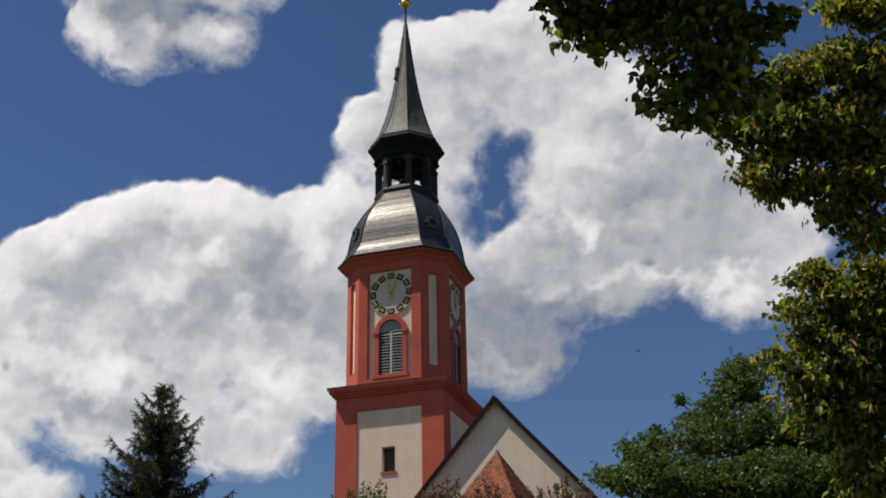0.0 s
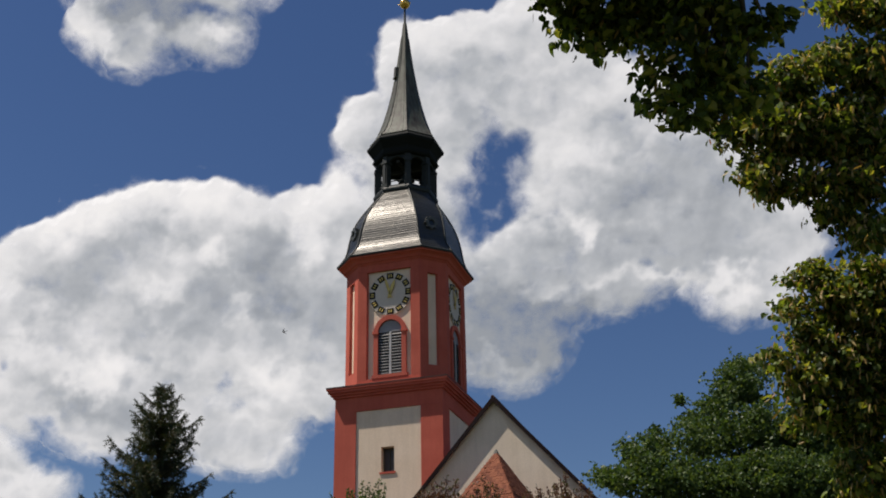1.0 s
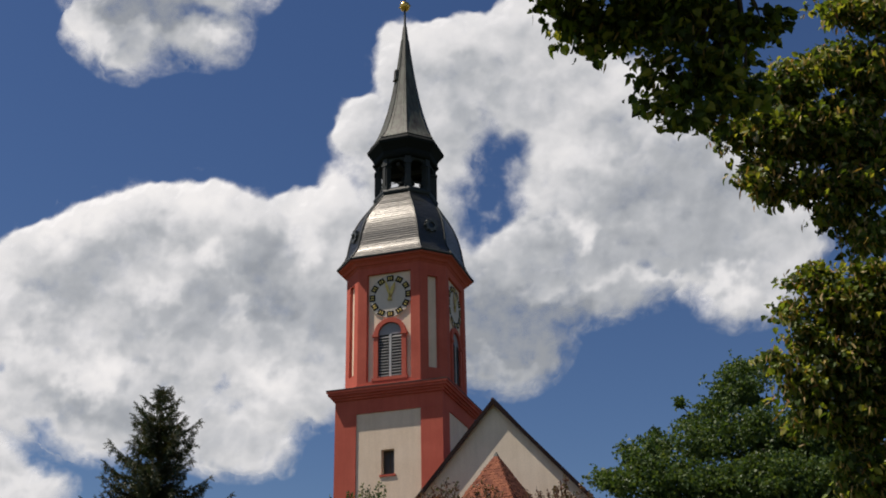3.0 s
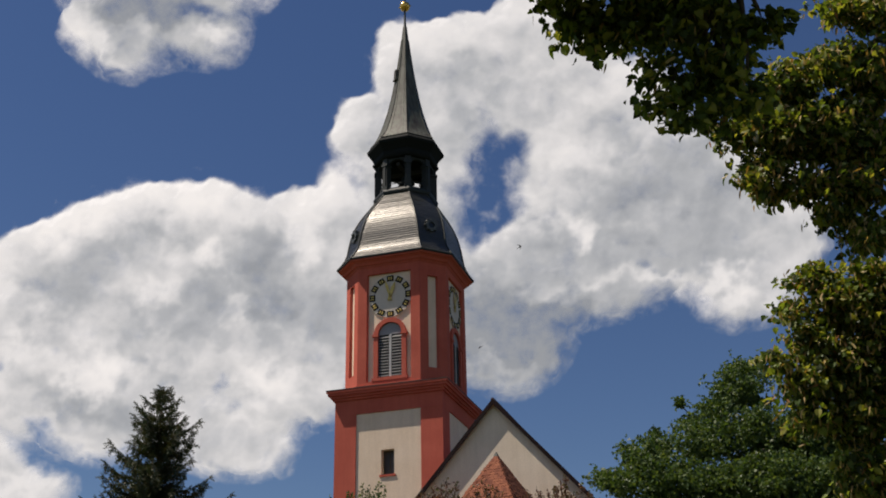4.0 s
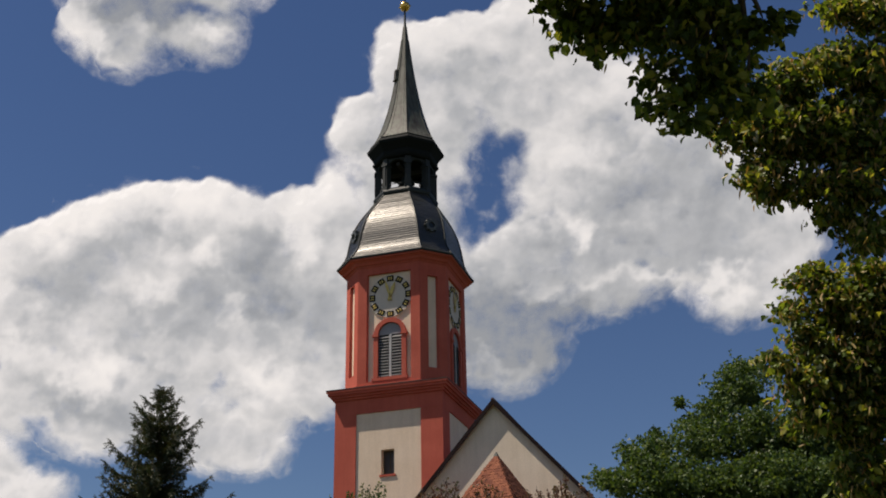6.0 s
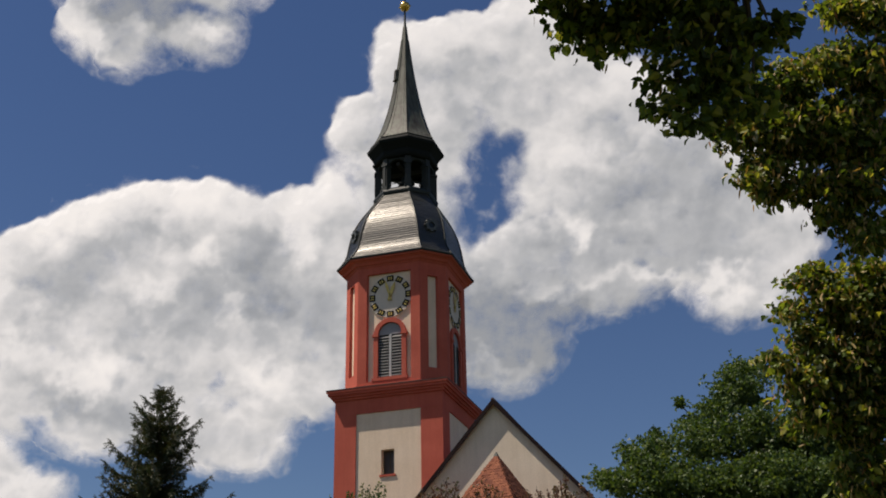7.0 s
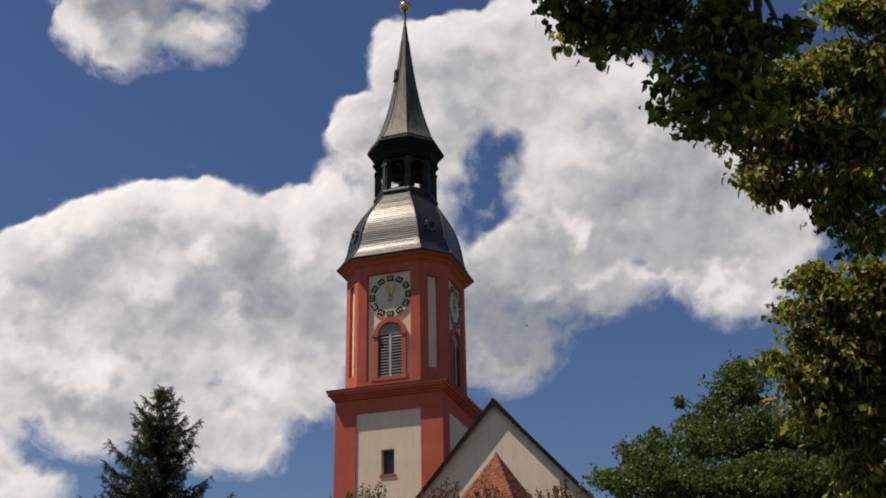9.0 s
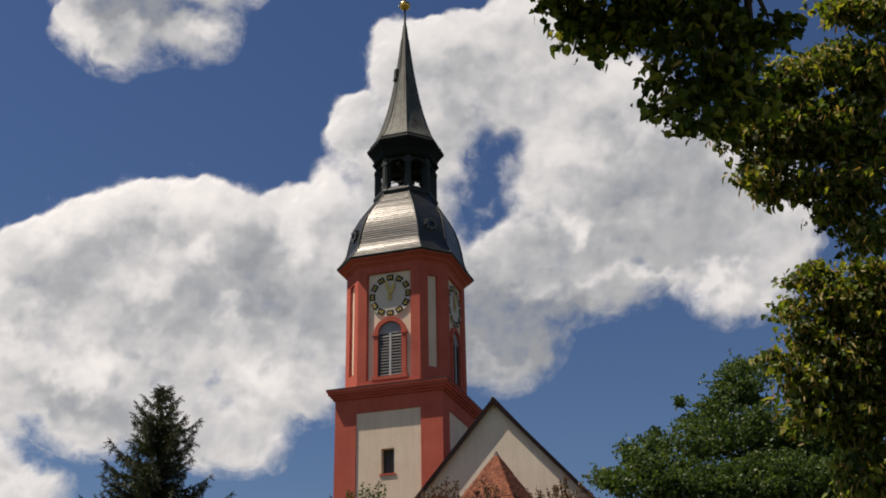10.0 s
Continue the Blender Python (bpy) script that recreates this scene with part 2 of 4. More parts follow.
def tube(bm, pts, r0, r1, seg=6):
    pts = [Vector(p) for p in pts]
    rings = []
    for i, p in enumerate(pts):
        d = (pts[min(i + 1, len(pts) - 1)] - pts[max(i - 1, 0)]).normalized()
        x = d.orthogonal().normalized()
        y = d.cross(x)
        r = r0 + (r1 - r0) * i / (len(pts) - 1)
        rings.append([bm.verts.new(p + r * (math.cos(k * math.tau / seg) * x + math.sin(k * math.tau / seg) * y)) for k in range(seg)])
    for p, q in zip(rings, rings[1:]):
        for k in range(seg):
            bm.faces.new((p[k], p[(k + 1) % seg], q[(k + 1) % seg], q[k]))
    bm.faces.new(list(reversed(rings[0])))
    bm.faces.new(rings[-1])


def disc(bm, cx, cz, r, y0, y1, seg=40, inner=0.0):
    """A disc, or a ring, standing upright and facing -y."""
    def ring(rad, y):
        return [bm.verts.new((cx + rad * math.cos(k * math.tau / seg), y, cz + rad * math.sin(k * math.tau / seg))) for k in range(seg)]
    f, k2 = ring(r, y0), ring(r, y1)
    fi, ki = (ring(inner, y0), ring(inner, y1)) if inner else (None, None)
    for i in range(seg):
        j = (i + 1) % seg
        bm.faces.new((f[i], f[j], k2[j], k2[i]))
        if inner:
            bm.faces.new((f[i], fi[i], fi[j], f[j]))
            bm.faces.new((fi[i], ki[i], ki[j], fi[j]))
    if not inner:
        bm.faces.new(f)


def arch_frame(bm, cx, z0, zs, r_in, r_out, y0, y1, seg=16):
    """Jambs and round arch of an opening, springing at height zs."""
    def line(r):
        return [(cx - r, z0)] + [(cx - r * math.cos(math.pi * k / seg), zs + r * math.sin(math.pi * k / seg)) for k in range(seg + 1)] + [(cx + r, z0)]
    a, b = line(r_in), line(r_out)
    va = [[bm.verts.new((x, y, z)) for x, z in a] for y in (y0, y1)]
    vb = [[bm.verts.new((x, y, z)) for x, z in b] for y in (y0, y1)]
    for i in range(len(a) - 1):
        bm.faces.new((va[0][i], va[0][i + 1], vb[0][i + 1], vb[0][i]))
        bm.faces.new((va[0][i], va[1][i], va[1][i + 1], va[0][i + 1]))
        bm.faces.new((vb[0][i], vb[0][i + 1], vb[1][i + 1], vb[1][i]))
    for e in (0, -1):
        bm.faces.new((va[0][e], vb[0][e], vb[1][e], va[1][e]))


def arch_fill(bm, cx, z0, zs, r, y, seg=16):
    pts = [(cx - r, z0)] + [(cx - r * math.cos(math.pi * k / seg), zs + r * math.sin(math.pi * k / seg)) for k in range(seg + 1)] + [(cx + r, z0)]
    bm.faces.new([bm.verts.new((x, y, z)) for x, z in pts])


def turned(bm, m):
    bmesh.ops.transform(bm, matrix=m, verts=bm.verts)


# ---- ground ----
bm = bmesh.new()
box(bm, -4000, 4000, -4000, 4000, -1.0, 0.0)
tagged(mesh_object("ground", bm, GRASS, None, "dry summer grass around the church"), kind="structure")

# ---- church tower ----
YAW = -17.27
CHURCH = pose(-2.16, 60.3, 0, 0, 0, YAW)  # local -y looks out of the front


def church_tower():
    tower = thing("church_tower", CHURCH, "red and cream rendered baroque church tower with slate dome and spire", "church tower")
    h = 3.0
    # shaft: walls 0.6 thick behind the corner strips, slit in the front
    w = 2.94
    bm = bmesh.new()
    rims = []
    for y in (-w, -w + 0.6):
        rims.append([bm.verts.new((x, y, z)) for x, z in ((-w, 0), (w, 0), (w, 18.4), (-w, 18.4), (-0.40, 15.07), (0.32, 15.07), (0.32, 16.38), (-0.40, 16.38))])
    for i in range(4):
        j = (i + 1) % 4
        for g in rims:
            bm.faces.new((g[i], g[j], g[j + 4], g[i + 4]))
        bm.faces.new((rims[0][i], rims[1][i], rims[1][j], rims[0][j]))
        bm.faces.new((rims[0][i + 4], rims[1][i + 4], rims[1][j + 4], rims[0][j + 4]))
    shaft = part("shaft_wall", bm, WHITE, tower, "cream rendered shaft wall")
    for x0, x1, y0, y1 in ((-w, w, w - 0.6, w), (-w, -w + 0.6, -w + 0.6, w - 0.6), (w - 0.6, w, -w + 0.6, w - 0.6)):
        bm = bmesh.new()
        box(bm, x0, x1, y0, y1, 0, 18.4)
        part("shaft_wall", bm, WHITE, tower)
    bm = bmesh.new()
    box(bm, -0.40, 0.32, -w + 0.42, -w + 0.45, 15.07, 16.38)
    part("slit_shutter", bm, SLIT, shaft, "dark slit window")
    for x0, x1, z0, z1 in ((-0.40, -0.34, 15.07, 16.38), (0.26, 0.32, 15.07, 16.38), (-0.34, 0.26, 16.31, 16.38), (-0.055, -0.025, 15.07, 16.31)):
        bm = bmesh.new()
        box(bm, x0, x1, -w + 0.36, -w + 0.418, z0, z1)
        part("slit_frame", bm, BARK, shaft, "weathered brown wooden frame")
    bm = bmesh.new()
    box(bm, -0.48, 0.40, -w - 0.05, -w + 0.1, 14.96, 15.066)
    part("slit_sill", bm, RED, shaft)
    for sx in (-1, 1):
        for sy in (-1, 1):
            bm = bmesh.new()
            e = 1.80
            pts = [(sx * e, sy * h), (sx * h, sy * h), (sx * h, sy * e), (sx * (w + 0.002), sy * e), (sx * (w + 0.002), sy * (w + 0.002)), (sx * e, sy * (w + 0.002))]
            prism(bm, pts, 0, 18.4)
            part("corner_strip", bm, RED, shaft, "red rendered corner strip")
    bm = bmesh.new()
    box(bm, -h, h, -h, h, 18.403, 19.2)
    part("frieze", bm, RED, tower)
    bm = bmesh.new()
    for (z0, z1, o) in ((19.2, 19.32, 0.10), (19.32, 19.45, 0.2), (19.45, 19.6, 0.31), (19.6, 19.72, 0.38)):
        box(bm, -h - o, h + o, -h - o, h + o, z0, z1)
    part("cornice", bm, RED, tower, "stepped red cornice")
    bm = bmesh.new()
    c = h + 0.40
    box(bm, -c, c, -c, c, 19.722, 19.76)
    prism(bm, [(-c, -c), (c, -c), (c, c), (-c, c)], 19.76, 19.84, 0.88)
    part("flashing", bm, LEAD, tower, "dark metal flashing on the cornice")

    # belfry: cream core, red strips wrapping each of the eight corners
    a, b, t = 2.95, 1.80, 0.16
    bm = bmesh.new()
    prism(bm, octagon(a - t, b - t * 0.414), 19.8, 27.0)
    core = part("belfry_wall", bm, WHITE, tower, "cream rendered belfry wall")
    outer, inner = octagon(a, b), octagon(a - t - 0.002, (b - t * 0.414))
    strip_main, strip_cut = 0.52, 0.50
    for i in range(8):
        p, q = Vector(outer[i]), Vector(inner[i])
        nx, pv = Vector(outer[(i + 1) % 8]), Vector(outer[i - 1])
        to_next, to_prev = (nx - p).normalized(), (pv - p).normalized()
        ln, lp = (strip_main, strip_cut) if (nx - p).length > 2.5 else (strip_cut, strip_main)
        bm = bmesh.new()
        prism(bm, [tuple(p + to_prev * lp), tuple(p), tuple(p + to_next * ln), tuple(q + to_next * ln), tuple(q), tuple(q + to_prev * lp)], 20.12, 26.32)
        part("corner_strip", bm, RED, core, "red rendered corner strip")
    for i in (1, 3, 5, 7):
        p, q = Vector(outer[i]), Vector(outer[(i + 1) % 8])
        p2, q2 = Vector(inner[i]), Vector(inner[(i + 1) % 8])
        w1, w2 = (q - p).normalized() * (strip_cut + 0.002), (q2 - p2).normalized() * (strip_cut + 0.002)
        for z0, z1 in ((20.122, 20.7), (26.0, 26.318)):
            bm = bmesh.new()
            prism(bm, [tuple(p + w1), tuple(q - w1), tuple(q2 - w1), tuple(p2 + w1)], z0, z1)
            part("apron", bm, RED, core)
    bm = bmesh.new()
    prism(bm, octagon(a, b), 19.75, 20.118)
    prism(bm, octagon(a + 0.07, b + 0.03), 19.75, 19.95)
    part("plinth_band", bm, RED, core)
    bm = bmesh.new()
    prism(bm, octagon(a, b), 26.322, 26.75)
    part("frieze", bm, RED, core)
    # eave: stepped and coved red moulding
    bm = bmesh.new()
    lathe8(bm, [(26.75, 2.97, 0.61), (26.86, 3.04, 0.61), (26.88, 3.10, 0.61), (27.0, 3.17, 0.61), (27.08, 3.28, 0.61), (27.12, 3.38, 0.61), (27.2, 3.40, 0.61), (27.22, 3.3, 0.61)])
    part("eave_moulding", bm, RED, tower, "coved red eave moulding")

    # clocks and louvred windows on the four main sides
    for k in range(4):
        m = Matrix.Rotation(k * math.pi / 2, 4, "Z")
        y = -(a - t)
        bm = bmesh.new()
        disc(bm, 0.06, 24.94, 1.22, y - 0.05, y - 0.003)
        turned(bm, m)
        clock = part("clock", bm, DIAL, tower, "grey round clock dial with black and gold numerals")
        bm = bmesh.new()
        disc(bm, 0.06, 24.94, 1.245, y - 0.07, y - 0.003, inner=1.215)
        turned(bm, m)
        part("dial_rim", bm, DIAL, clock)
        for j in range(12):
            ang = j * math.tau / 12
            r = m @ Matrix.Translation((0.06, 0, 24.94)) @ Matrix.Rotation(ang, 4, "Y") @ Matrix.Translation((0, y, 1.045))
            bm = bmesh.new()
            box(bm, -0.19, 0.19, -0.075, -0.052, -0.165, 0.165)
            turned(bm, r)
            num = part("numeral_block", bm, BLACK, clock)
            for x0, x1 in ((-0.105, -0.035), (0.03, 0.10)):
                bm = bmesh.new()
                box(bm, x0, x1, -0.085, -0.077, -0.085, 0.085)
                turned(bm, r)
                part("numeral_bar", bm, GOLD_PAINT, num)
        for ang, ln, wd in ((-17, 1.08, 0.08), (21, 0.88, 0.11)):
            bm = bmesh.new()
            for pts in ([(-wd * 0.5, -0.28), (wd * 0.5, -0.28), (wd, ln * 0.55), (0, ln), (-wd, ln * 0.55)],):
                f = [bm.verts.new((x, y - 0.14, z)) for x, z in pts]
                g = [bm.verts.new((x, y - 0.11, z)) for x, z in pts]
                bm.faces.new(f)
                bm.faces.new(list(reversed(g)))
                for i in range(5):
                    bm.faces.new((f[i], g[i], g[(i + 1) % 5], f[(i + 1) % 5]))
            disc(bm, 0, 0, 0.075, y - 0.15, y - 0.05, 14)
            turned(bm, m @ Matrix.Translation((0.06, 0, 24.94)) @ Matrix.Rotation(radians(ang), 4, "Y"))
            part("clock_hand", bm, GOLD_PAINT, clock, "gilded clock hand")
        # window
        # flat dark sheet on the wall, standing for the shade behind the slats
        bm = bmesh.new()
        arch_fill(bm, 0.06, 20.35, 22.72, 0.70, y - 0.012)
        turned(bm, m)
        win = part("louvre_window", bm, VOID, tower, "arched belfry window with grey louvres")
        bm = bmesh.new()
        arch_frame(bm, 0.06, 20.30, 22.72, 0.68, 0.93, y - 0.15, y)
        box(bm, -0.95, 1.07, y - 0.19, y, 20.122, 20.30)
        turned(bm, m)
        part("window_surround", bm, RED, win, "red moulded arch surround")
        for sx in (-1, 1):
            bm = bmesh.new()
            box(bm, 0.06 + sx * 0.82 - 0.17, 0.06 + sx * 0.82 + 0.17, y - 0.2, y, 22.62, 22.76)
            turned(bm, m)
            part("impost", bm, RED, win)
        bm = bmesh.new()
        arch_fill(bm, 0.06, 22.72, 22.72, 0.66, y - 0.03)
        turned(bm, m)
        part("tympanum_panel", bm, PANEL, win, "grey arched panel")
        bm = bmesh.new()
        box(bm, 0.01, 0.12, y - 0.075, y - 0.014, 20.3, 22.72)
        turned(bm, m)
        part("mullion", bm, PALE, win)
        for j in range(14):
            z = 20.36 + j * 0.166
            for x0, x1 in ((-0.61, 0.0), (0.13, 0.73)):
                bm = bmesh.new()
                f = [bm.verts.new(c) for c in ((x0, y - 0.085, z), (x1, y - 0.085, z), (x1, y - 0.02, z + 0.09), (x0, y - 0.02, z + 0.09))]
                g = [bm.verts.new(v.co + Vector((0, 0.004, 0.022))) for v in f]
                bm.faces.new(f)
                bm.faces.new(list(reversed(g)))
                for i in range(4):
                    bm.faces.new((f[i], g[i], g[(i + 1) % 4], f[(i + 1) % 4]))
                turned(bm, m)
                part("slat", bm, LOUVRE, win)

    # slate dome
    bm = bmesh.new()
    prof = [(27.2, 3.43, 0.61), (27.3, 3.43, 0.61), (27.36, 3.38, 0.61), (27.6, 3.22, 0.61), (27.9, 3.06, 0.61), (28.2, 2.97, 0.605), (28.6, 2.91, 0.60), (29.0, 2.86, 0.59),
            (29.4, 2.79, 0.58), (29.8, 2.70, 0.565), (30.2, 2.57, 0.55), (30.6, 2.40, 0.53), (31.0, 2.19, 0.51), (31.4, 1.95, 0.485), (31.8, 1.72, 0.465), (32.0, 1.62, 0.455)]
    zs, aas, kks = (np.array(c) for c in zip(*prof))
    tilt = random.Random(12)
    course, z, rows = 0.15, 27.36, [prof[0], prof[1]]
    while z < 31.99:
        z2 = min(z + course, 32.0)
        rows.append((z, float(np.interp(z, zs, aas)) + 0.007 + tilt.uniform(-0.003, 0.005), float(np.interp(z, zs, kks))))
        rows.append((z2 - 0.012, float(np.interp(z2, zs, aas)) + 0.001, float(np.interp(z2, zs, kks))))
        z = z2
    lathe8(bm, rows)
    dome = part("dome", bm, SLATE, tower, "bell-shaped dome of glossy dark slate")
    # lead rolls along the eight hips
    for i in range(8):
        bm = bmesh.new()
        tube(bm, [Vector((*octagon(aa + 0.01, (aa + 0.01) * kk)[i], z)) for z, aa, kk in prof[1:]], 0.045, 0.04, 6)
        part("hip_roll", bm, LEAD, dome)
    bm = bmesh.new()
    lathe8(bm, [(27.202, 3.36, 0.61), (27.205, 3.455, 0.61), (27.30, 3.475, 0.61), (27.335, 3.45, 0.61), (27.34, 3.36, 0.61)])
    part("gutter", bm, LEAD, dome, "dark sheet-metal gutter")
    # round dormers on the cut corners
    for k in range(4):
        m = Matrix.Rotation(k * math.pi / 2 + math.pi / 4, 4, "Z")
        bm = bmesh.new()
        disc(bm, 0, 29.12, 0.33, -3.36, -2.4, 20, inner=0.19)
        for j in range(8):
            w = j * math.tau / 8
            tube(bm, [(0.34 * math.cos(w), -3.37, 29.12 + 0.34 * math.sin(w)), (0.34 * math.cos(w), -3.0, 29.12 + 0.34 * math.sin(w))], 0.07, 0.07, 8)
        turned(bm, m)
        d = part("round_dormer", bm, ZINC, dome, "small round dormer with a scalloped zinc rim")
        bm = bmesh.new()
        disc(bm, 0, 29.12, 0.195, -3.26, -3.1, 20)
        turned(bm, m)
        part("dormer_pane", bm, GLASS, d)

    # open lantern
    bm = bmesh.new()
    lathe8(bm, [(31.9, 1.75, 0.45), (32.05, 1.78, 0.45), (32.2, 1.72, 0.45), (32.25, 1.62, 0.44)])
    part("lantern_floor", bm, LEAD, tower)
    oc = octagon(1.62, 1.62 * 0.44)
    for i in range(8):
        p = Vector((*oc[i], 0))
        bm = bmesh.new()
        ang = math.atan2(p.y, p.x)
        box(bm, -0.19, 0.17, -0.17, 0.17, 32.2, 34.3)
        box(bm, 0.17, 0.225, -0.09, 0.09, 32.42, 33.75)
        box(bm, -0.21, 0.21, -0.21, 0.21, 32.2, 32.42)
        box(bm, -0.23, 0.25, -0.23, 0.23, 33.75, 33.83)
        box(bm, -0.22, 0.23, -0.21, 0.21, 33.83, 33.9)
        turned(bm, Matrix.Translation(p * 0.93) @ Matrix.Rotation(ang, 4, "Z"))
        part("lantern_pier", bm, LEAD, tower)
        q = Vector((*oc[(i + 1) % 8], 0))
        mid, ln = (p + q) / 2 * 0.93, (q - p).length * 0.93
        r = ln / 2 - 0.12
        m = Matrix.Translation(mid) @ Matrix.Rotation(math.atan2(mid.y, mid.x) + math.pi / 2, 4, "Z")
        bm = bmesh.new()
        seg = 10
        arc = [(r * math.cos(math.pi * k / seg), 33.72 + 0.45 * math.sin(math.pi * k / seg)) for k in range(seg + 1)]
        for y0 in (-0.1, 0.1):
            pts = [(ln / 2, 33.72)] + [(ln / 2, 34.3), (-ln / 2, 34.3), (-ln / 2, 33.72)] + list(reversed(arc))
            bm.faces.new([bm.verts.new((x, y0, z)) for x, z in pts])
        for (x0, z0), (x1, z1) in zip(arc, arc[1:]):
            bm.faces.new([bm.verts.new(c) for c in ((x0, -0.1, z0), (x1, -0.1, z1), (x1, 0.1, z1), (x0, 0.1, z0))])
        turned(bm, m)
        part("lantern_arch", bm, LEAD, tower)
        bm = bmesh.new()
        box(bm, -ln / 2, ln / 2, -0.05, 0.05, 32.2, 32.34)
        box(bm, -ln / 2, ln / 2, -0.025, 0.025, 32.60, 32.64)
        turned(bm, m)
        part("lantern_rail", bm, LEAD, tower)
    bm = bmesh.new()
    box(bm, -0.11, 0.11, -0.11, 0.11, 32.2, 34.6)
    box(bm, -1.4, 1.4, -0.09, 0.09, 33.86, 34.05)
    box(bm, -0.09, 0.09, -1.4, 1.4, 33.86, 34.05)
    part("bell_frame", bm, VOID, tower)
    bm = bmesh.new()
    rows = [(33.75, 0.08), (33.7, 0.22), (33.5, 0.29), (33.25, 0.36), (33.05, 0.50)]
    rings = [[bm.verts.new((r * math.cos(k * math.tau / 20), r * math.sin(k * math.tau / 20), z)) for k in range(20)] for z, r in rows]
    for p, q in zip(rings, rings[1:]):
        for k in range(20):
            bm.faces.new((p[k], p[(k + 1) % 20], q[(k + 1) % 20], q[k]))
    part("bell", bm, LEAD, tower, "dark bell in the lantern", smooth=True)
    bm = bmesh.new()
    lathe8(bm, [(34.25, 1.62, 0.44), (34.3, 1.80, 0.435), (34.42, 1.86, 0.435), (34.46, 1.78, 0.435), (34.75, 1.80, 0.43), (35.0, 1.98, 0.425), (35.18, 2.14, 0.42), (35.32, 2.17, 0.42), (35.4, 2.13, 0.42), (35.63, 1.9, 0.417)])
    part("lantern_cornice", bm, NEAR_BLACK, tower, "dark moulded lantern cornice")

    # spire with its flared skirt
    bm = bmesh.new()
    sp = [(35.62, 1.98, 0.414), (35.66, 1.98, 0.414), (35.85, 1.84, 0.414), (36.1, 1.69, 0.414), (36.35, 1.57, 0.414), (36.75, 1.42, 0.414), (37.4, 1.22, 0.414), (38.3, 0.99, 0.414), (39.3, 0.79, 0.414),
          (40.3, 0.63, 0.414), (41.4, 0.47, 0.414), (42.5, 0.34, 0.414), (43.6, 0.22, 0.414), (44.7, 0.115, 0.414)]
    lathe8(bm, sp)
    spire = part("spire", bm, COPPER, tower, "slender spire of grey-green sheet metal")
    for i in range(8):
        bm = bmesh.new()
        tube(bm, [Vector((*octagon(aa + 0.005, (aa + 0.005) * kk)[i], z)) for z, aa, kk in sp[:-1]], 0.03, 0.02, 5)
        part("seam", bm, COPPER, spire)
    for k in range(4):
        for off in (-0.16, 0.16):
            bm = bmesh.new()
            tube(bm, [Vector((aa * off * 1.6, -aa - 0.004, z)) for z, aa, kk in sp[1:-2]], 0.014, 0.01, 4)
            turned(bm, Matrix.Rotation(k * math.pi / 2, 4, "Z"))
            part("seam", bm, COPPER, spire)
    bm = bmesh.new()
    prism(bm, [(-0.15, -0.12), (0.15, -0.12), (0.15, 0.2), (-0.15, 0.2)], 40.45, 41.2, 0.75)
    box(bm, -0.18, 0.18, -0.16, 0.1, 40.40, 40.46)
    turned(bm, Matrix.Rotation(radians(-45), 4, "Z") @ Matrix.Translation((0, -0.62, 0)))
    part("spire_hatch", bm, COPPER, spire, "small hooded hatch")
    bm = bmesh.new()
    tube(bm, [(0, 0, 44.5), (0, 0, 45.2), (0, 0, 46.9)], 0.1, 0.05, 8)
    part("rod", bm, LEAD, tower)
    bm = bmesh.new()
    bmesh.ops.create_uvsphere(bm, u_segments=24, v_segments=14, radius=0.34)
    box(bm, -0.39, 0.39, -0.05, 0.05, -0.03, 0.03)
    turned(bm, Matrix.Translation((0, 0, 46.28)))
    part("ball", bm, GOLD, tower, "gilded ball finial", smooth=True)


church_tower()


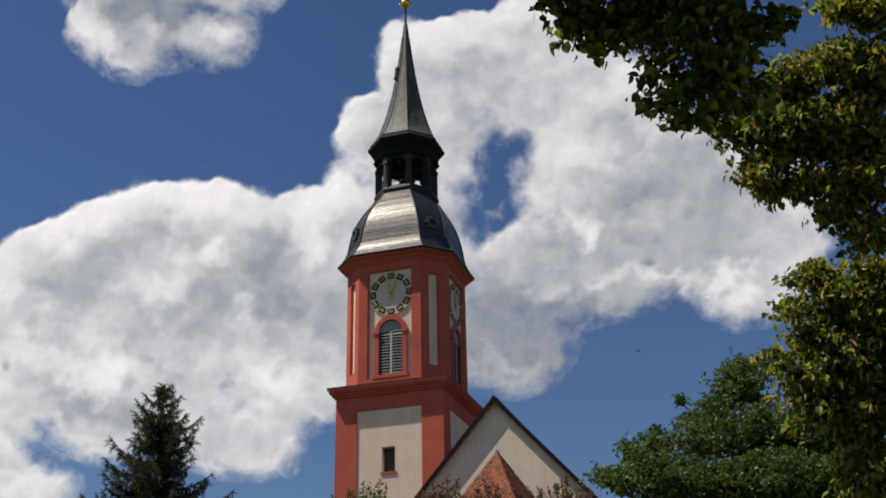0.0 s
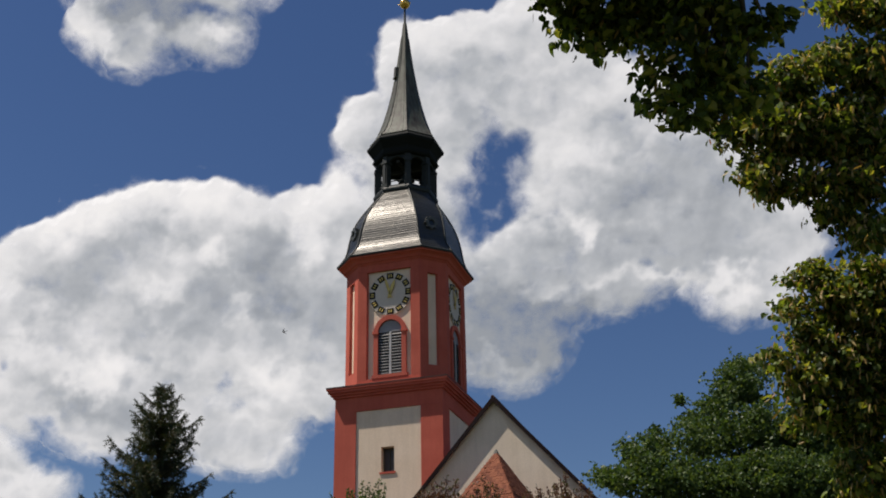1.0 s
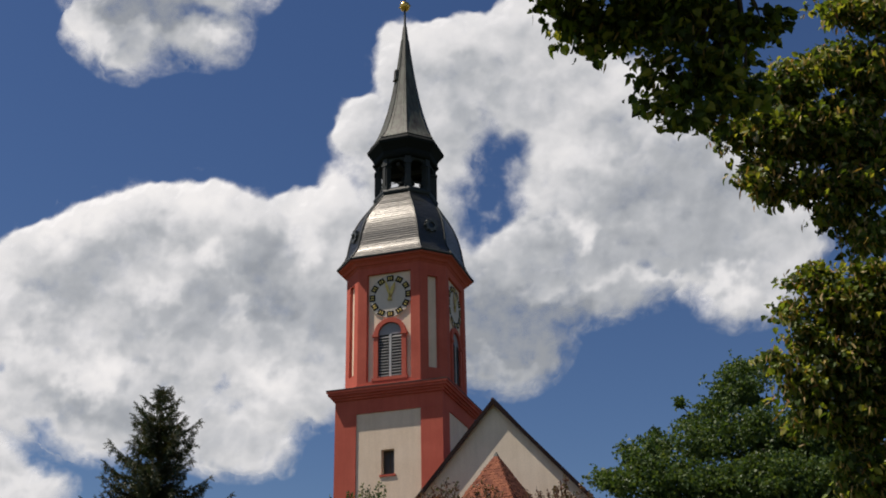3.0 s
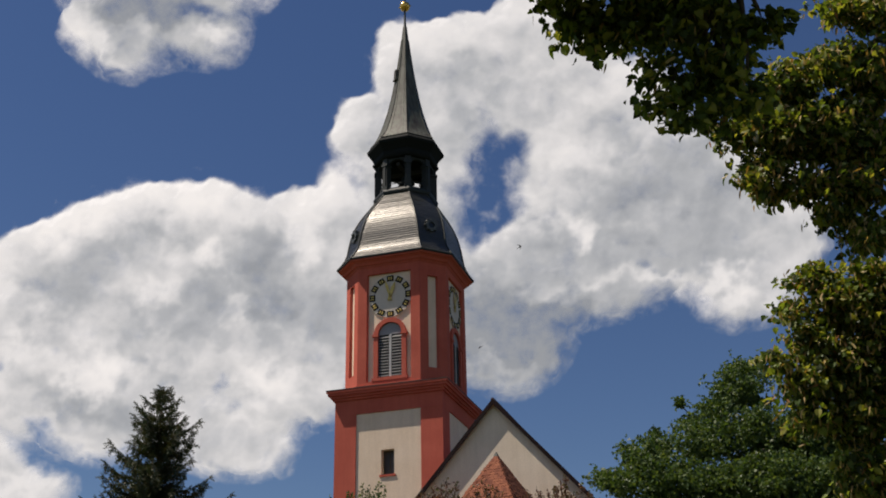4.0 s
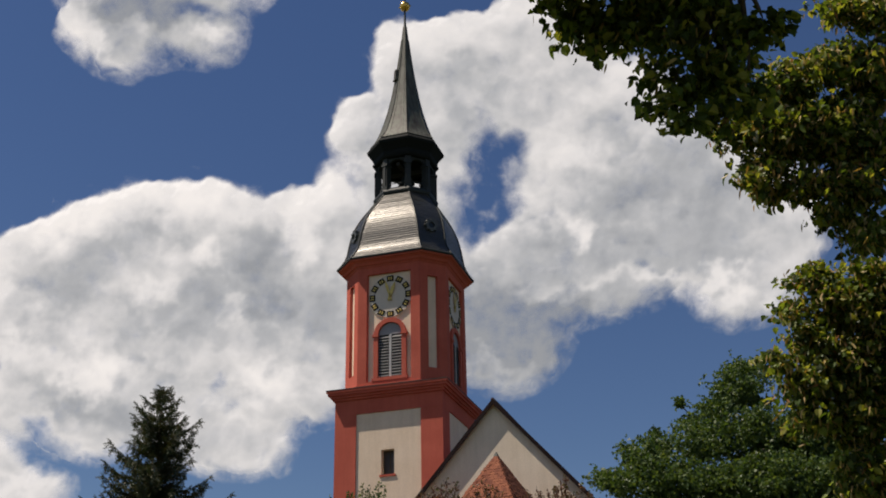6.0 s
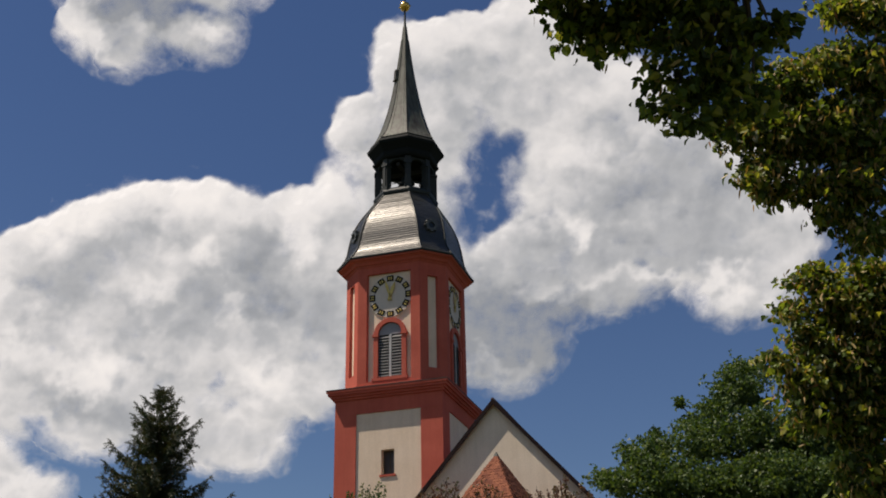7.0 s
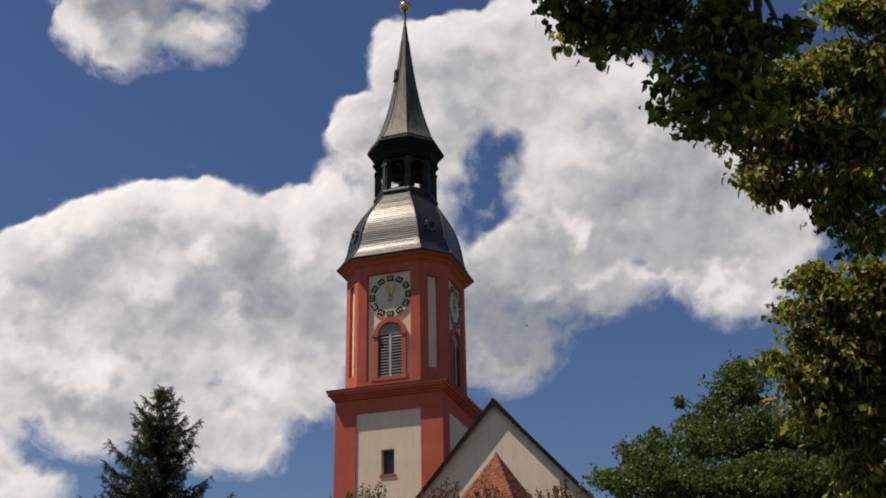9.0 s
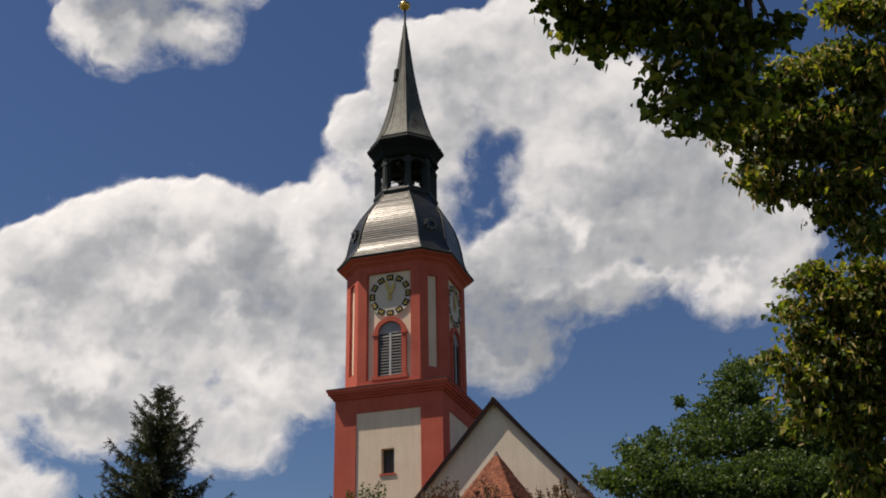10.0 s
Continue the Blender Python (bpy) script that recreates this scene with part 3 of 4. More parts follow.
# ---- nave with its gable ----
def nave():
    hall = thing("nave", CHURCH @ pose(7.33, 0, 0), "cream rendered church hall with a steep gable and dark roof", "church hall")
    f, bk, s = -9.0, 12.0, 1.12
    half, apex = 7.0, 16.36
    ze = apex - s * half
    bm = bmesh.new()
    for y0, y1 in ((f, f + 0.6), (bk - 0.6, bk)):
        pts = [(-half, 0), (half, 0), (half, ze), (0, apex), (-half, ze)]
        g = [[bm.verts.new((x, y, z)) for x, z in pts] for y in (y0, y1)]
        bm.faces.new(g[0])
        bm.faces.new(list(reversed(g[1])))
        for i in range(5):
            bm.faces.new((g[0][i], g[1][i], g[1][(i + 1) % 5], g[0][(i + 1) % 5]))
    box(bm, half - 0.6, half, f + 0.6, bk - 0.6, 0, ze)
    part("hall_wall", bm, GABLE_WHITE, hall, "cream lime-rendered gable wall")
    o, ov, th = 0.21, 0.6, 0.08
    for sx in (-1, 1):
        bm = bmesh.new()
        x1 = (half + ov) * sx
        z1 = apex - s * (half + ov)
        pts = [(0, apex + 0.01), (x1, z1 + 0.01), (x1, z1 + th * 1.45), (0, apex + th * 1.45)]
        g = [[bm.verts.new((x, y, z)) for x, z in pts] for y in (f - o, bk + o)]
        bm.faces.new(g[0])
        bm.faces.new(list(reversed(g[1])))
        for i in range(4):
            bm.faces.new((g[0][i], g[1][i], g[1][(i + 1) % 4], g[0][(i + 1) % 4]))
        roof = part("roof_slope", bm, DARK_TILE, hall, "dark tiled roof slope")
        bm = bmesh.new()
        pts = [(0, apex - 0.12), (x1, z1 - 0.12), (x1, z1 + th * 1.45 + 0.03), (0, apex + th * 1.45 + 0.03)]
        g = [[bm.verts.new((x, y, z)) for x, z in pts] for y in (f - o - 0.04, f - o - 0.002)]
        bm.faces.new(g[0])
        bm.faces.new(list(reversed(g[1])))
        for i in range(4):
            bm.faces.new((g[0][i], g[1][i], g[1][(i + 1) % 4], g[0][(i + 1) % 4]))
        part("verge_board", bm, BOARD, roof, "dark verge board")
    bm = bmesh.new()
    tube(bm, [(0, f - o - 0.03, apex + 0.1), (0, 0, apex + 0.1), (0, bk + o, apex + 0.1)], 0.09, 0.09, 8)
    part("ridge", bm, DARK_TILE, hall)


nave()


# ---- porch turret with its tiled pyramid ----
def porch():
    p = thing("porch", CHURCH @ pose(8.03, -11.6, 0, 0, 0, -11), "small church porch with a steep red tiled pyramid roof", "porch")
    bm = bmesh.new()
    box(bm, -2.2, 2.2, -2.2, 2.2, 0, 9.6)
    part("porch_wall", bm, GABLE_WHITE, p)
    z0, z1, r = 9.1, 13.33, 2.45
    n = 34
    for i in range(n):
        ra, rb = r * (1 - i / n), r * (1 - (i + 1) / n)
        za, zb = z0 + (z1 - z0) * i / n, z0 + (z1 - z0) * (i + 1) / n
        lip = 0.022
        bm = bmesh.new()
        prism(bm, [(-ra - lip, -ra - lip), (ra + lip, -ra - lip), (ra + lip, ra + lip), (-ra - lip, ra + lip)], za, zb, (rb + lip) / (ra + lip) if i < n - 1 else 0.4)
        part("tile_course", bm, TILE, p, "course of red clay roof tiles")
    bm = bmesh.new()
    prism(bm, [(-0.1, -0.1), (0.1, -0.1), (0.1, 0.1), (-0.1, 0.1)], z1 - 0.12, z1 + 0.08, 0.25)
    part("roof_cap", bm, LEAD, p, "dark metal cap on the roof point")
    # single tiles on the upper courses of the front and the side slope
    tw, tl, th = 0.168, 0.155, 0.018
    me = bpy.data.meshes.new("tile")
    pts = [(-tw / 2, 0, 0), (-tw * 0.3, -0.018, 0), (tw * 0.3, -0.018, 0), (tw / 2, 0, 0), (tw / 2, tl, 0), (-tw / 2, tl, 0)]
    me.from_pydata([(x * 0.97, y, z) for z in (0, th) for x, y, _ in pts], [],
                   [(5, 4, 3, 2, 1, 0), (6, 7, 8, 9, 10, 11)] + [(i, (i + 1) % 6, (i + 1) % 6 + 6, i + 6) for i in range(6)])
    me.materials.append(CLAY)
    up = Vector((0, r, z1 - z0)).normalized()
    out = Vector((0, -(z1 - z0), r)).normalized()
    lay = Matrix((Vector((1, 0, 0)), up, out)).transposed().to_4x4()
    rnd = random.Random(5)
    for side in (0, 1):
        for i in range(n - 17, n - 1):
            ra, za = r * (1 - i / n), z0 + (z1 - z0) * i / n
            count = max(1, int(2 * ra / tw))
            for k in range(count):
                x = (k - (count - 1) / 2) * tw + (tw / 2 if i % 2 and abs(k - (count - 1) / 2) * tw < ra - tw else 0)
                tile = new("tile", me)
                tile.parent = p
                m = Matrix.Translation((x, -ra, za)) @ lay @ Matrix.Translation((0, 0, 0.02 + rnd.uniform(0, 0.008))) @ pose(0, 0, 0, rnd.uniform(-5, 0), rnd.uniform(-2, 2), rnd.uniform(-2, 2))
                tile.matrix_basis = Matrix.Rotation(side * math.pi / 2, 4, "Z") @ m



porch()

# ---- clouds, far behind everything, as lobed banks of vapour ----
def fbm(x, y, seed, octaves, fade=0.55):
    """Smooth fractal noise over a plane, about -1 to 1."""
    out, amp, total = np.zeros_like(x), 1.0, 0.0
    for o in range(octaves):
        r = np.random.default_rng(int(seed * 100) + o)
        g = r.random((256, 256)) * math.tau
        xi, yi = np.floor(x).astype(int), np.floor(y).astype(int)
        xf, yf = x - xi, y - yi
        u, v = xf ** 3 * (xf * (xf * 6 - 15) + 10), yf ** 3 * (yf * (yf * 6 - 15) + 10)
        c = []
        for a in (0, 1):
            for b in (0, 1):
                t = g[(xi + a) % 256, (yi + b) % 256]
                c.append(np.cos(t) * (xf - a) + np.sin(t) * (yf - b))
        out += amp * 1.4 * ((c[0] * (1 - v) + c[1] * v) * (1 - u) + (c[2] * (1 - v) + c[3] * v) * u)
        total += amp
        amp *= fade
        x, y = x * 2.03 + 11.3, y * 2.03 + 5.7
    return out / total * 1.6


def cloud(name, lobes, gaps, shading, d, seed, label, step=3.0, shade=0.0):
    """A cloud bank d metres off: bulging lobes, broken by gaps, with billows, and painted spots of shade that also thin
    it (deep > 0) or of light that also thicken it (deep < 0).
    """
    x0, x1 = min(l[0] - l[2] for l in lobes) - 60, max(l[0] + l[2] for l in lobes) + 60
    y0, y1 = min(l[1] - l[3] for l in lobes) - 60, max(l[1] + l[3] for l in lobes) + 60
    nx, ny = int((x1 - x0) / step) + 1, int((y1 - y0) / step) + 1
    gx, gy = np.meshgrid(x0 + step * np.arange(nx), y0 + step * np.arange(ny), indexing="ij")
    k = d / 2000.0
    big = [fbm(gx / 130.0, gy / 130.0, seed + i, 3) for i in (1, 2)]
    small = [fbm(gx / 42.0, gy / 42.0, seed + i, 4) for i in (3, 4)]
    wx, wy = gx + 26 * big[0] + 17 * small[0], gy + 26 * big[1] + 17 * small[1]
    rough = fbm(gx / 75.0, gy / 75.0, seed + 5, 6)
    thin = np.ones((nx, ny))
    for cx, cy, rx, ry in lobes:
        q = 1 - ((wx - cx) / rx) ** 2 - ((wy - cy) / ry) ** 2
        thin = thin * (1 - 0.85 * np.clip(q + 0.24, 0, 1) ** 1.4)
    body = 1 - thin
    vx, vy = gx + 34 * big[1] + 30 * small[1], gy + 34 * big[0] + 30 * small[0]
    holes = np.ones((nx, ny))
    for cx, cy, rx, ry in gaps:
        wide, deep = (1.0, 0.95) if rx > 24 else (1.5, 0.62)
        q = np.exp(-1.1 * (((vx - cx) / (rx * wide)) ** 2 + ((vy - cy) / (ry * wide)) ** 2) ** 1.5)
        holes = holes * (1 - deep * q)

    def spread(field, cells):
        for _ in range(2):
            for axis in (0, 1):
                field = sum(np.roll(field, o, axis) for o in range(-cells, cells + 1)) / (2 * cells + 1)
        return field

    crisp, soft, holes = spread(body, 2), spread(body, 10), spread(holes, 2)
    billow = 1 - 2.2 * np.abs(fbm((gx + 20 * big[1]) / 85.0, (gy + 20 * big[0]) / 85.0, seed + 6, 4, 0.5))
    su, sv = SUN.dot(RT), SUN.dot(UP)
    ln = math.hypot(su, sv)

    def sunward(field, far, aside=0.0):
        """The field as met some way towards the sun."""
        di, dj = int(round((su / ln * far + aside) / step)), int(round(sv / ln * far / step))
        moved = np.zeros((nx, ny))
        moved[max(0, -di):nx - max(0, di), max(0, -dj):ny - max(0, dj)] = field[max(0, di):nx + min(0, di), max(0, dj):ny + min(0, dj)]
        return moved

    # crisp heads towards the sun, ragged thinning skirts away from it
    heads = spread(np.clip((soft - sunward(soft, 45)) * 2.8, 0, 1), 4)
    body = (crisp * heads + soft * (1 - heads)) * holes
    dens = body + (0.22 * rough + 0.18 * billow) * (0.10 + body)
    width = 0.36 - 0.23 * heads
    shade_spots, light_spots = np.zeros((nx, ny)), np.zeros((nx, ny))
    for cx, cy, rx, ry, deep in shading:
        q = np.exp(-(((vx - cx) / rx) ** 2 + ((vy - cy) / ry) ** 2))
        if deep > 0:
            shade_spots += deep * q
        else:
            light_spots -= deep * q
    # shade put into the tone, first from vapour between each place and the sun
    puffs = fbm((gx + 16 * small[0]) / 120.0, (gy + 16 * small[1]) / 95.0, seed + 8, 5, 0.5)
    lumps = np.clip(0.5 * body + 0.7 * puffs, 0, 2)
    self_shade = np.zeros((nx, ny))
    for n, weight in ((2, 0.7), (4, 1.0), (7, 1.0), (11, 1.0), (16, 0.9), (22, 0.6)):
        for aside in (-3, -1.5, 0, 1.5, 3):
            self_shade += sunward(lumps, n * 6, aside * n) * weight / 25.0
    # placed grey and white spots and a darker bottom join the painted shade
    self_shade = 0.19 + 0.55 * self_shade - 0.20 * puffs - 0.07 * billow + 0.80 * shade_spots - 1.0 * light_spots + shade * np.clip((0.55 * y1 + 0.45 * y0 - gy) / (y1 - y0), 0, 1) + 0.04 * rough
    body = np.clip((dens - 0.44) / (2 * width) + 0.5, -0.9, 1.0) - 0.42 * np.minimum(shade_spots, 0.7) + 0.15 * puffs + 0.3 * light_spots - 0.8 * np.clip(1 - soft / 0.15, 0, 1)
    high = 45 * np.sqrt(np.clip(1 - thin, 0, 1)) + 10 * big[0] + 1.5 * small[0]
    verts = np.stack([gx * k, gy * k, high * k], axis=2).reshape(-1, 3)
    keep = body > -0.6
    ok = keep[:-1, :-1] & keep[1:, :-1] & keep[1:, 1:] & keep[:-1, 1:]
    i, j = np.nonzero(ok)
    at = i * ny + j
    faces = np.stack([at, at + ny, at + ny + 1, at + 1], axis=1)
    used = np.unique(faces)
    back = np.zeros(nx * ny, dtype=np.int64)
    back[used] = np.arange(len(used))
    me = bpy.data.meshes.new(name)
    me.from_pydata(verts[used].tolist(), [], back[faces].tolist())
    me.polygons.foreach_set("use_smooth", [True] * len(me.polygons))
    me.attributes.new("body", "FLOAT", "POINT").data.foreach_set("value", body.reshape(-1)[used].astype(np.float32))
    me.attributes.new("self_shade", "FLOAT", "POINT").data.foreach_set("value", self_shade.reshape(-1)[used].astype(np.float32))
    me.materials.append(CLOUD)
    ob = new(name, me)
    ob.visible_shadow = False
    return tagged(ob, label, "cloud", kind="stuff")


def cloud_pose(d, du=0.0, dv=0.0):
    """Facing the viewer, d metres ahead, drifted sideways and up."""
    m = aim()
    m.translation = spot(du, dv, d)
    return m


cloud_high = cloud("cloud", [(-619, 381, 70, 70), (-549, 379, 75, 68), (-559, 345, 50, 32), (-484, 411, 120, 60), (-409, 366, 75, 42), (-354, 436, 90, 42), (-544, 501, 180, 70)],
                   [(-414, 391, 26, 16), (-584, 300, 14, 10)], [(-514, 416, 100, 40, 0.75), (-540, 390, 220, 90, 0.16), (-454, 386, 40, 20, 0.20), (-634, 386, 45, 40, -0.20), (-654, 341, 40, 18, -0.15), (-569, 319, 40, 15, -0.15), (-379, 353, 40, 15, -0.20)], 2000, 3.1, "small white cumulus cloud high in the blue sky")
cloud_left = cloud("cloud", [(-714, -39, 110, 100), (-634, 6, 115, 90), (-554, 51, 95, 82), (-454, 31, 120, 95), (-364, 41, 110, 95), (-274, 21, 90, 95), (-184, 21, 80, 130), (-664, -119, 150, 110), (-504, -99, 170, 130), (-354, -119, 150, 120), (-224, -139, 110, 130), (-654, -249, 100, 110), (-534, -279, 130, 80), (-404, -319, 120, 60), (-304, -239, 90, 75), (-214, -249, 50, 70), (-744, -119, 70, 60), (-764, -249, 40, 60), (-354, -359, 100, 42), (-474, -209, 120, 80), (-604, -329, 90, 45), (-724, -179, 80, 90), (-764, -279, 70, 80), (-674, -319, 60, 50)],
                   [(-376, -217, 13, 14), (-352, -267, 18, 10), (-778, -187, 18, 12), (-486, -229, 14, 9), (-736, -322, 10, 20), (-674, -155, 14, 11), (-218, -365, 28, 34), (-692, -359, 22, 34)], [(-654, 56, 70, 40, -0.25), (-569, 101, 60, 40, -0.25), (-434, 113, 80, 30, -0.22), (-419, -14, 35, 28, -0.35), (-504, -59, 55, 25, -0.20), (-239, 21, 35, 45, -0.25), (-364, -107, 25, 15, -0.20), (-724, -171, 45, 30, -0.25), (-614, -209, 80, 30, -0.35), (-284, -224, 55, 28, -0.32), (-224, 111, 50, 40, -0.15), (-624, -14, 70, 28, 0.20), (-654, -84, 80, 40, 0.22), (-304, -24, 55, 65, 0.36), (-394, -84, 85, 32, 0.25), (-294, -104, 45, 35, 0.30), (-509, 29, 60, 28, 0.20), (-624, -284, 100, 28, 0.28), (-484, -209, 60, 30, 0.25), (-474, -119, 80, 25, 0.20), (-194, -119, 40, 60, 0.30), (-214, 1, 25, 60, 0.20)], 2040, 11.7, "broad white cumulus bank with grey folds")
cloud_low = cloud("cloud", [(-754, -409, 95, 55), (-824, -359, 90, 80), (-714, -429, 60, 40)],
                  [], [(-734, -399, 60, 25, -0.20)], 2100, 23.3, "thin white cloud low in the sky")
upper = [(30, 146, 34, 55), (-84, 311, 50, 72), (-144, 226, 70, 60), (-24, 341, 90, 75), (86, 351, 120, 85), (196, 331, 120, 100), (296, 241, 140, 120), (216, 171, 130, 110), (136, 241, 80, 80), (-24, 221, 80, 110), (-84, 111, 110, 80), (-64, -9, 110, 110), (-44, -159, 110, 100), (66, -119, 90, 90), (146, -169, 78, 75)]
lower = [(96, -219, 75, 40), (236, 41, 150, 110), (116, -9, 90, 70), (376, 101, 160, 120), (506, 111, 150, 120), (456, 1, 150, 75), (516, -69, 75, 80), (606, 21, 70, 75), (586, -49, 60, 60), (316, -39, 110, 60), (176, 421, 120, 45), (201, -89, 85, 60), (166, -169, 66, 62), (276, -59, 70, 48), (36, 241, 60, 60)]
cloud_right = cloud("cloud", upper + lower,
                    [(98, 186, 34, 50), (76, 132, 30, 34), (110, 60, 16, 14), (22, 91, 16, 18), (84, 28, 24, 17), (358, -37, 18, 8), (516, 63, 14, 9), (406, -115, 48, 26)], [(-44, 371, 50, 50, -0.10), (6, 396, 70, 25, -0.05), (241, 34, 30, 24, -0.35), (216, 151, 55, 40, -0.12), (156, -59, 35, 18, -0.20), (106, -199, 45, 20, -0.25), (506, -59, 65, 28, -0.45), (386, -59, 35, 15, -0.25), (296, -59, 50, 16, -0.20), (216, 261, 60, 30, -0.10), (51, 301, 80, 35, 0.22), (176, 21, 45, 28, 0.30), (301, 16, 70, 35, 0.32), (351, 91, 90, 32, 0.30), (116, -124, 95, 60, 0.85), (176, -160, 50, 40, 0.3), (-90, 190, 50, 60, 0.25), (426, 166, 95, 70, 0.42), (216, -99, 50, 35, 0.4), (36, 241, 35, 60, 0.15), (316, 181, 60, 50, 0.12)], 2080, 31.9, "tall white cumulus bank with blue gaps", shade=0.5)


# unseen glowing copies added round the rest of the sky to whiten the fill
for bank, d, turn in ((cloud_left, 2040, 85), (cloud_right, 2080, 125), (cloud_left, 2040, 165), (cloud_right, 2080, 205), (cloud_left, 2040, 240)):
    fill_cloud = new("cloud", bank.data)
    fill_cloud.visible_shadow = False
    fill_cloud.matrix_world = Matrix.Translation(EYE) @ Matrix.Rotation(radians(turn), 4, "Z") @ Matrix.Translation(-EYE) @ cloud_pose(d)
    tagged(fill_cloud, "broad white cumulus bank with grey folds", "cloud", kind="stuff")


# ---- trees ----
RNG = np.random.default_rng(7)


def leaf_shape(w=0.45, fold=0.18, tip=0.16):
    """A heart-shaped blade of unit length, folded along its rib."""
    pts = [(0, 0, 0), (0.24 * w / 0.5, -0.06, fold * 0.5), (w * 0.95, 0.22, fold), (w * 0.92, 0.55, fold * 0.8), (w * 0.48, 0.84, fold * 0.2), (0, 1.08, -tip),
           (-w * 0.48, 0.84, fold * 0.2), (-w * 0.92, 0.55, fold * 0.8), (-w * 0.95, 0.22, fold), (-0.24 * w / 0.5, -0.06, fold * 0.5), (0, 0.5, 0)]
    faces = [(0, 1, 2, 10), (10, 2, 3), (10, 3, 4), (10, 4, 5), (10, 5, 6), (10, 6, 7), (10, 7, 8), (0, 10, 8, 9)]
    return np.array(pts, dtype=float), faces


def spray_shape(n, seed, spread=0.55, size=0.42):
    """A spray of n small pointed leaves of unit reach."""
    r = np.random.default_rng(seed)
    pts, faces = [], []
    for _ in range(n):
        c = r.normal(0, spread * 0.5, 3)
        d = r.normal(0, 1, 3)
        d /= np.linalg.norm(d)
        s = np.cross(d, r.normal(0, 1, 3))
        s /= np.linalg.norm(s)
        k = len(pts)
        pts += [c, c + size * (0.5 * d + 0.34 * s), c + size * d, c + size * (0.5 * d - 0.34 * s)]
        faces.append((k, k + 1, k + 2, k + 3))
    return np.array(pts), faces


def scatter(name, shape, places, sizes, dirs, mat, parent, label="", kind="", hang=0.0, lie=0.0):
    """One mesh of many copies of a shape, its length along each direction; lie turns the blades' upper sides to the sky."""
    pts, faces = shape
    n = len(places)
    d = dirs + np.array([0, 0, -hang])
    d /= np.linalg.norm(d, axis=1)[:, None] + 1e-9
    s = np.cross(d, RNG.normal(0, 1, (n, 3)) + np.array([-0.3, 0, 1.0]) * lie)
    s /= np.linalg.norm(s, axis=1)[:, None] + 1e-9
    u = np.cross(s, d)
    v = places[:, None, :] + sizes[:, None, None] * (pts[None, :, 0:1] * s[:, None, :] + pts[None, :, 1:2] * d[:, None, :] + pts[None, :, 2:3] * u[:, None, :])
    base = np.arange(n) * len(pts)
    out = []
    for f in faces:
        out += (np.array(f)[None, :] + base[:, None]).tolist()
    me = bpy.data.meshes.new(name)
    me.from_pydata(v.reshape(-1, 3).tolist(), [], out)
    me.materials.append(mat)
    ob = new(name, me)
    ob.parent = parent
    return tagged(ob, label, kind=kind)


def in_lobe(lobe, d, depth, n, shell=0.55):
    """Random places in an egg of foliage around a bearing."""
    q = RNG.normal(0, 1, (n, 3))
    q /= np.linalg.norm(q, axis=1)[:, None]
    q *= (shell + (1 - shell) * RNG.random((n, 1))) * RNG.random((n, 1)) ** 0.25
    u, v, ru, rv = lobe
    dd = d + q[:, 2] * depth
    uu, vv = u + q[:, 0] * ru, v + q[:, 1] * rv
    fw, rt, up = np.array(FW), np.array(RT), np.array(UP)
    return np.array(EYE) + dd[:, None] * (fw + rt * (uu / 2000.0)[:, None] + up * (vv / 2000.0)[:, None])


def leaf_places(lobes, d, depth, density, tier=0.0, bunch=6, size=0.085):
    """Sprays of leaves: places and directions."""
    pl, di = [], []
    top = max(l[1] for l in lobes)
    for l in lobes:
        n = max(14, int(density * l[2] * l[3] / bunch))
        c = in_lobe(l, d - tier * (top - l[1]) / 1000.0, depth, n)
        # sprays gather in flat tufts, with hollows between them
        tufts = c[:max(3, n // 6)]
        near = tufts[RNG.integers(0, len(tufts), n)]
        reach = 0.0075 * d
        c = near + (c - near) * 0.3 + RNG.normal(0, 1, (n, 3)) * np.array([1.0, 1.0, 0.5]) * reach
        for p, q in zip(c, near):
            way = (p - q) / (np.linalg.norm(p - q) + 1e-6) * 0.9 + RNG.normal(0, 0.8, 3) * np.array([1, 1, 0.4])
            way /= np.linalg.norm(way)
            for k in range(bunch):
                pl.append(p + way * (k - bunch / 2) * size * 0.4 + RNG.normal(0, size * 0.3, 3))
                di.append(way * 0.5 + RNG.normal(0, 0.6, 3))
    return np.array(pl), np.array(di)


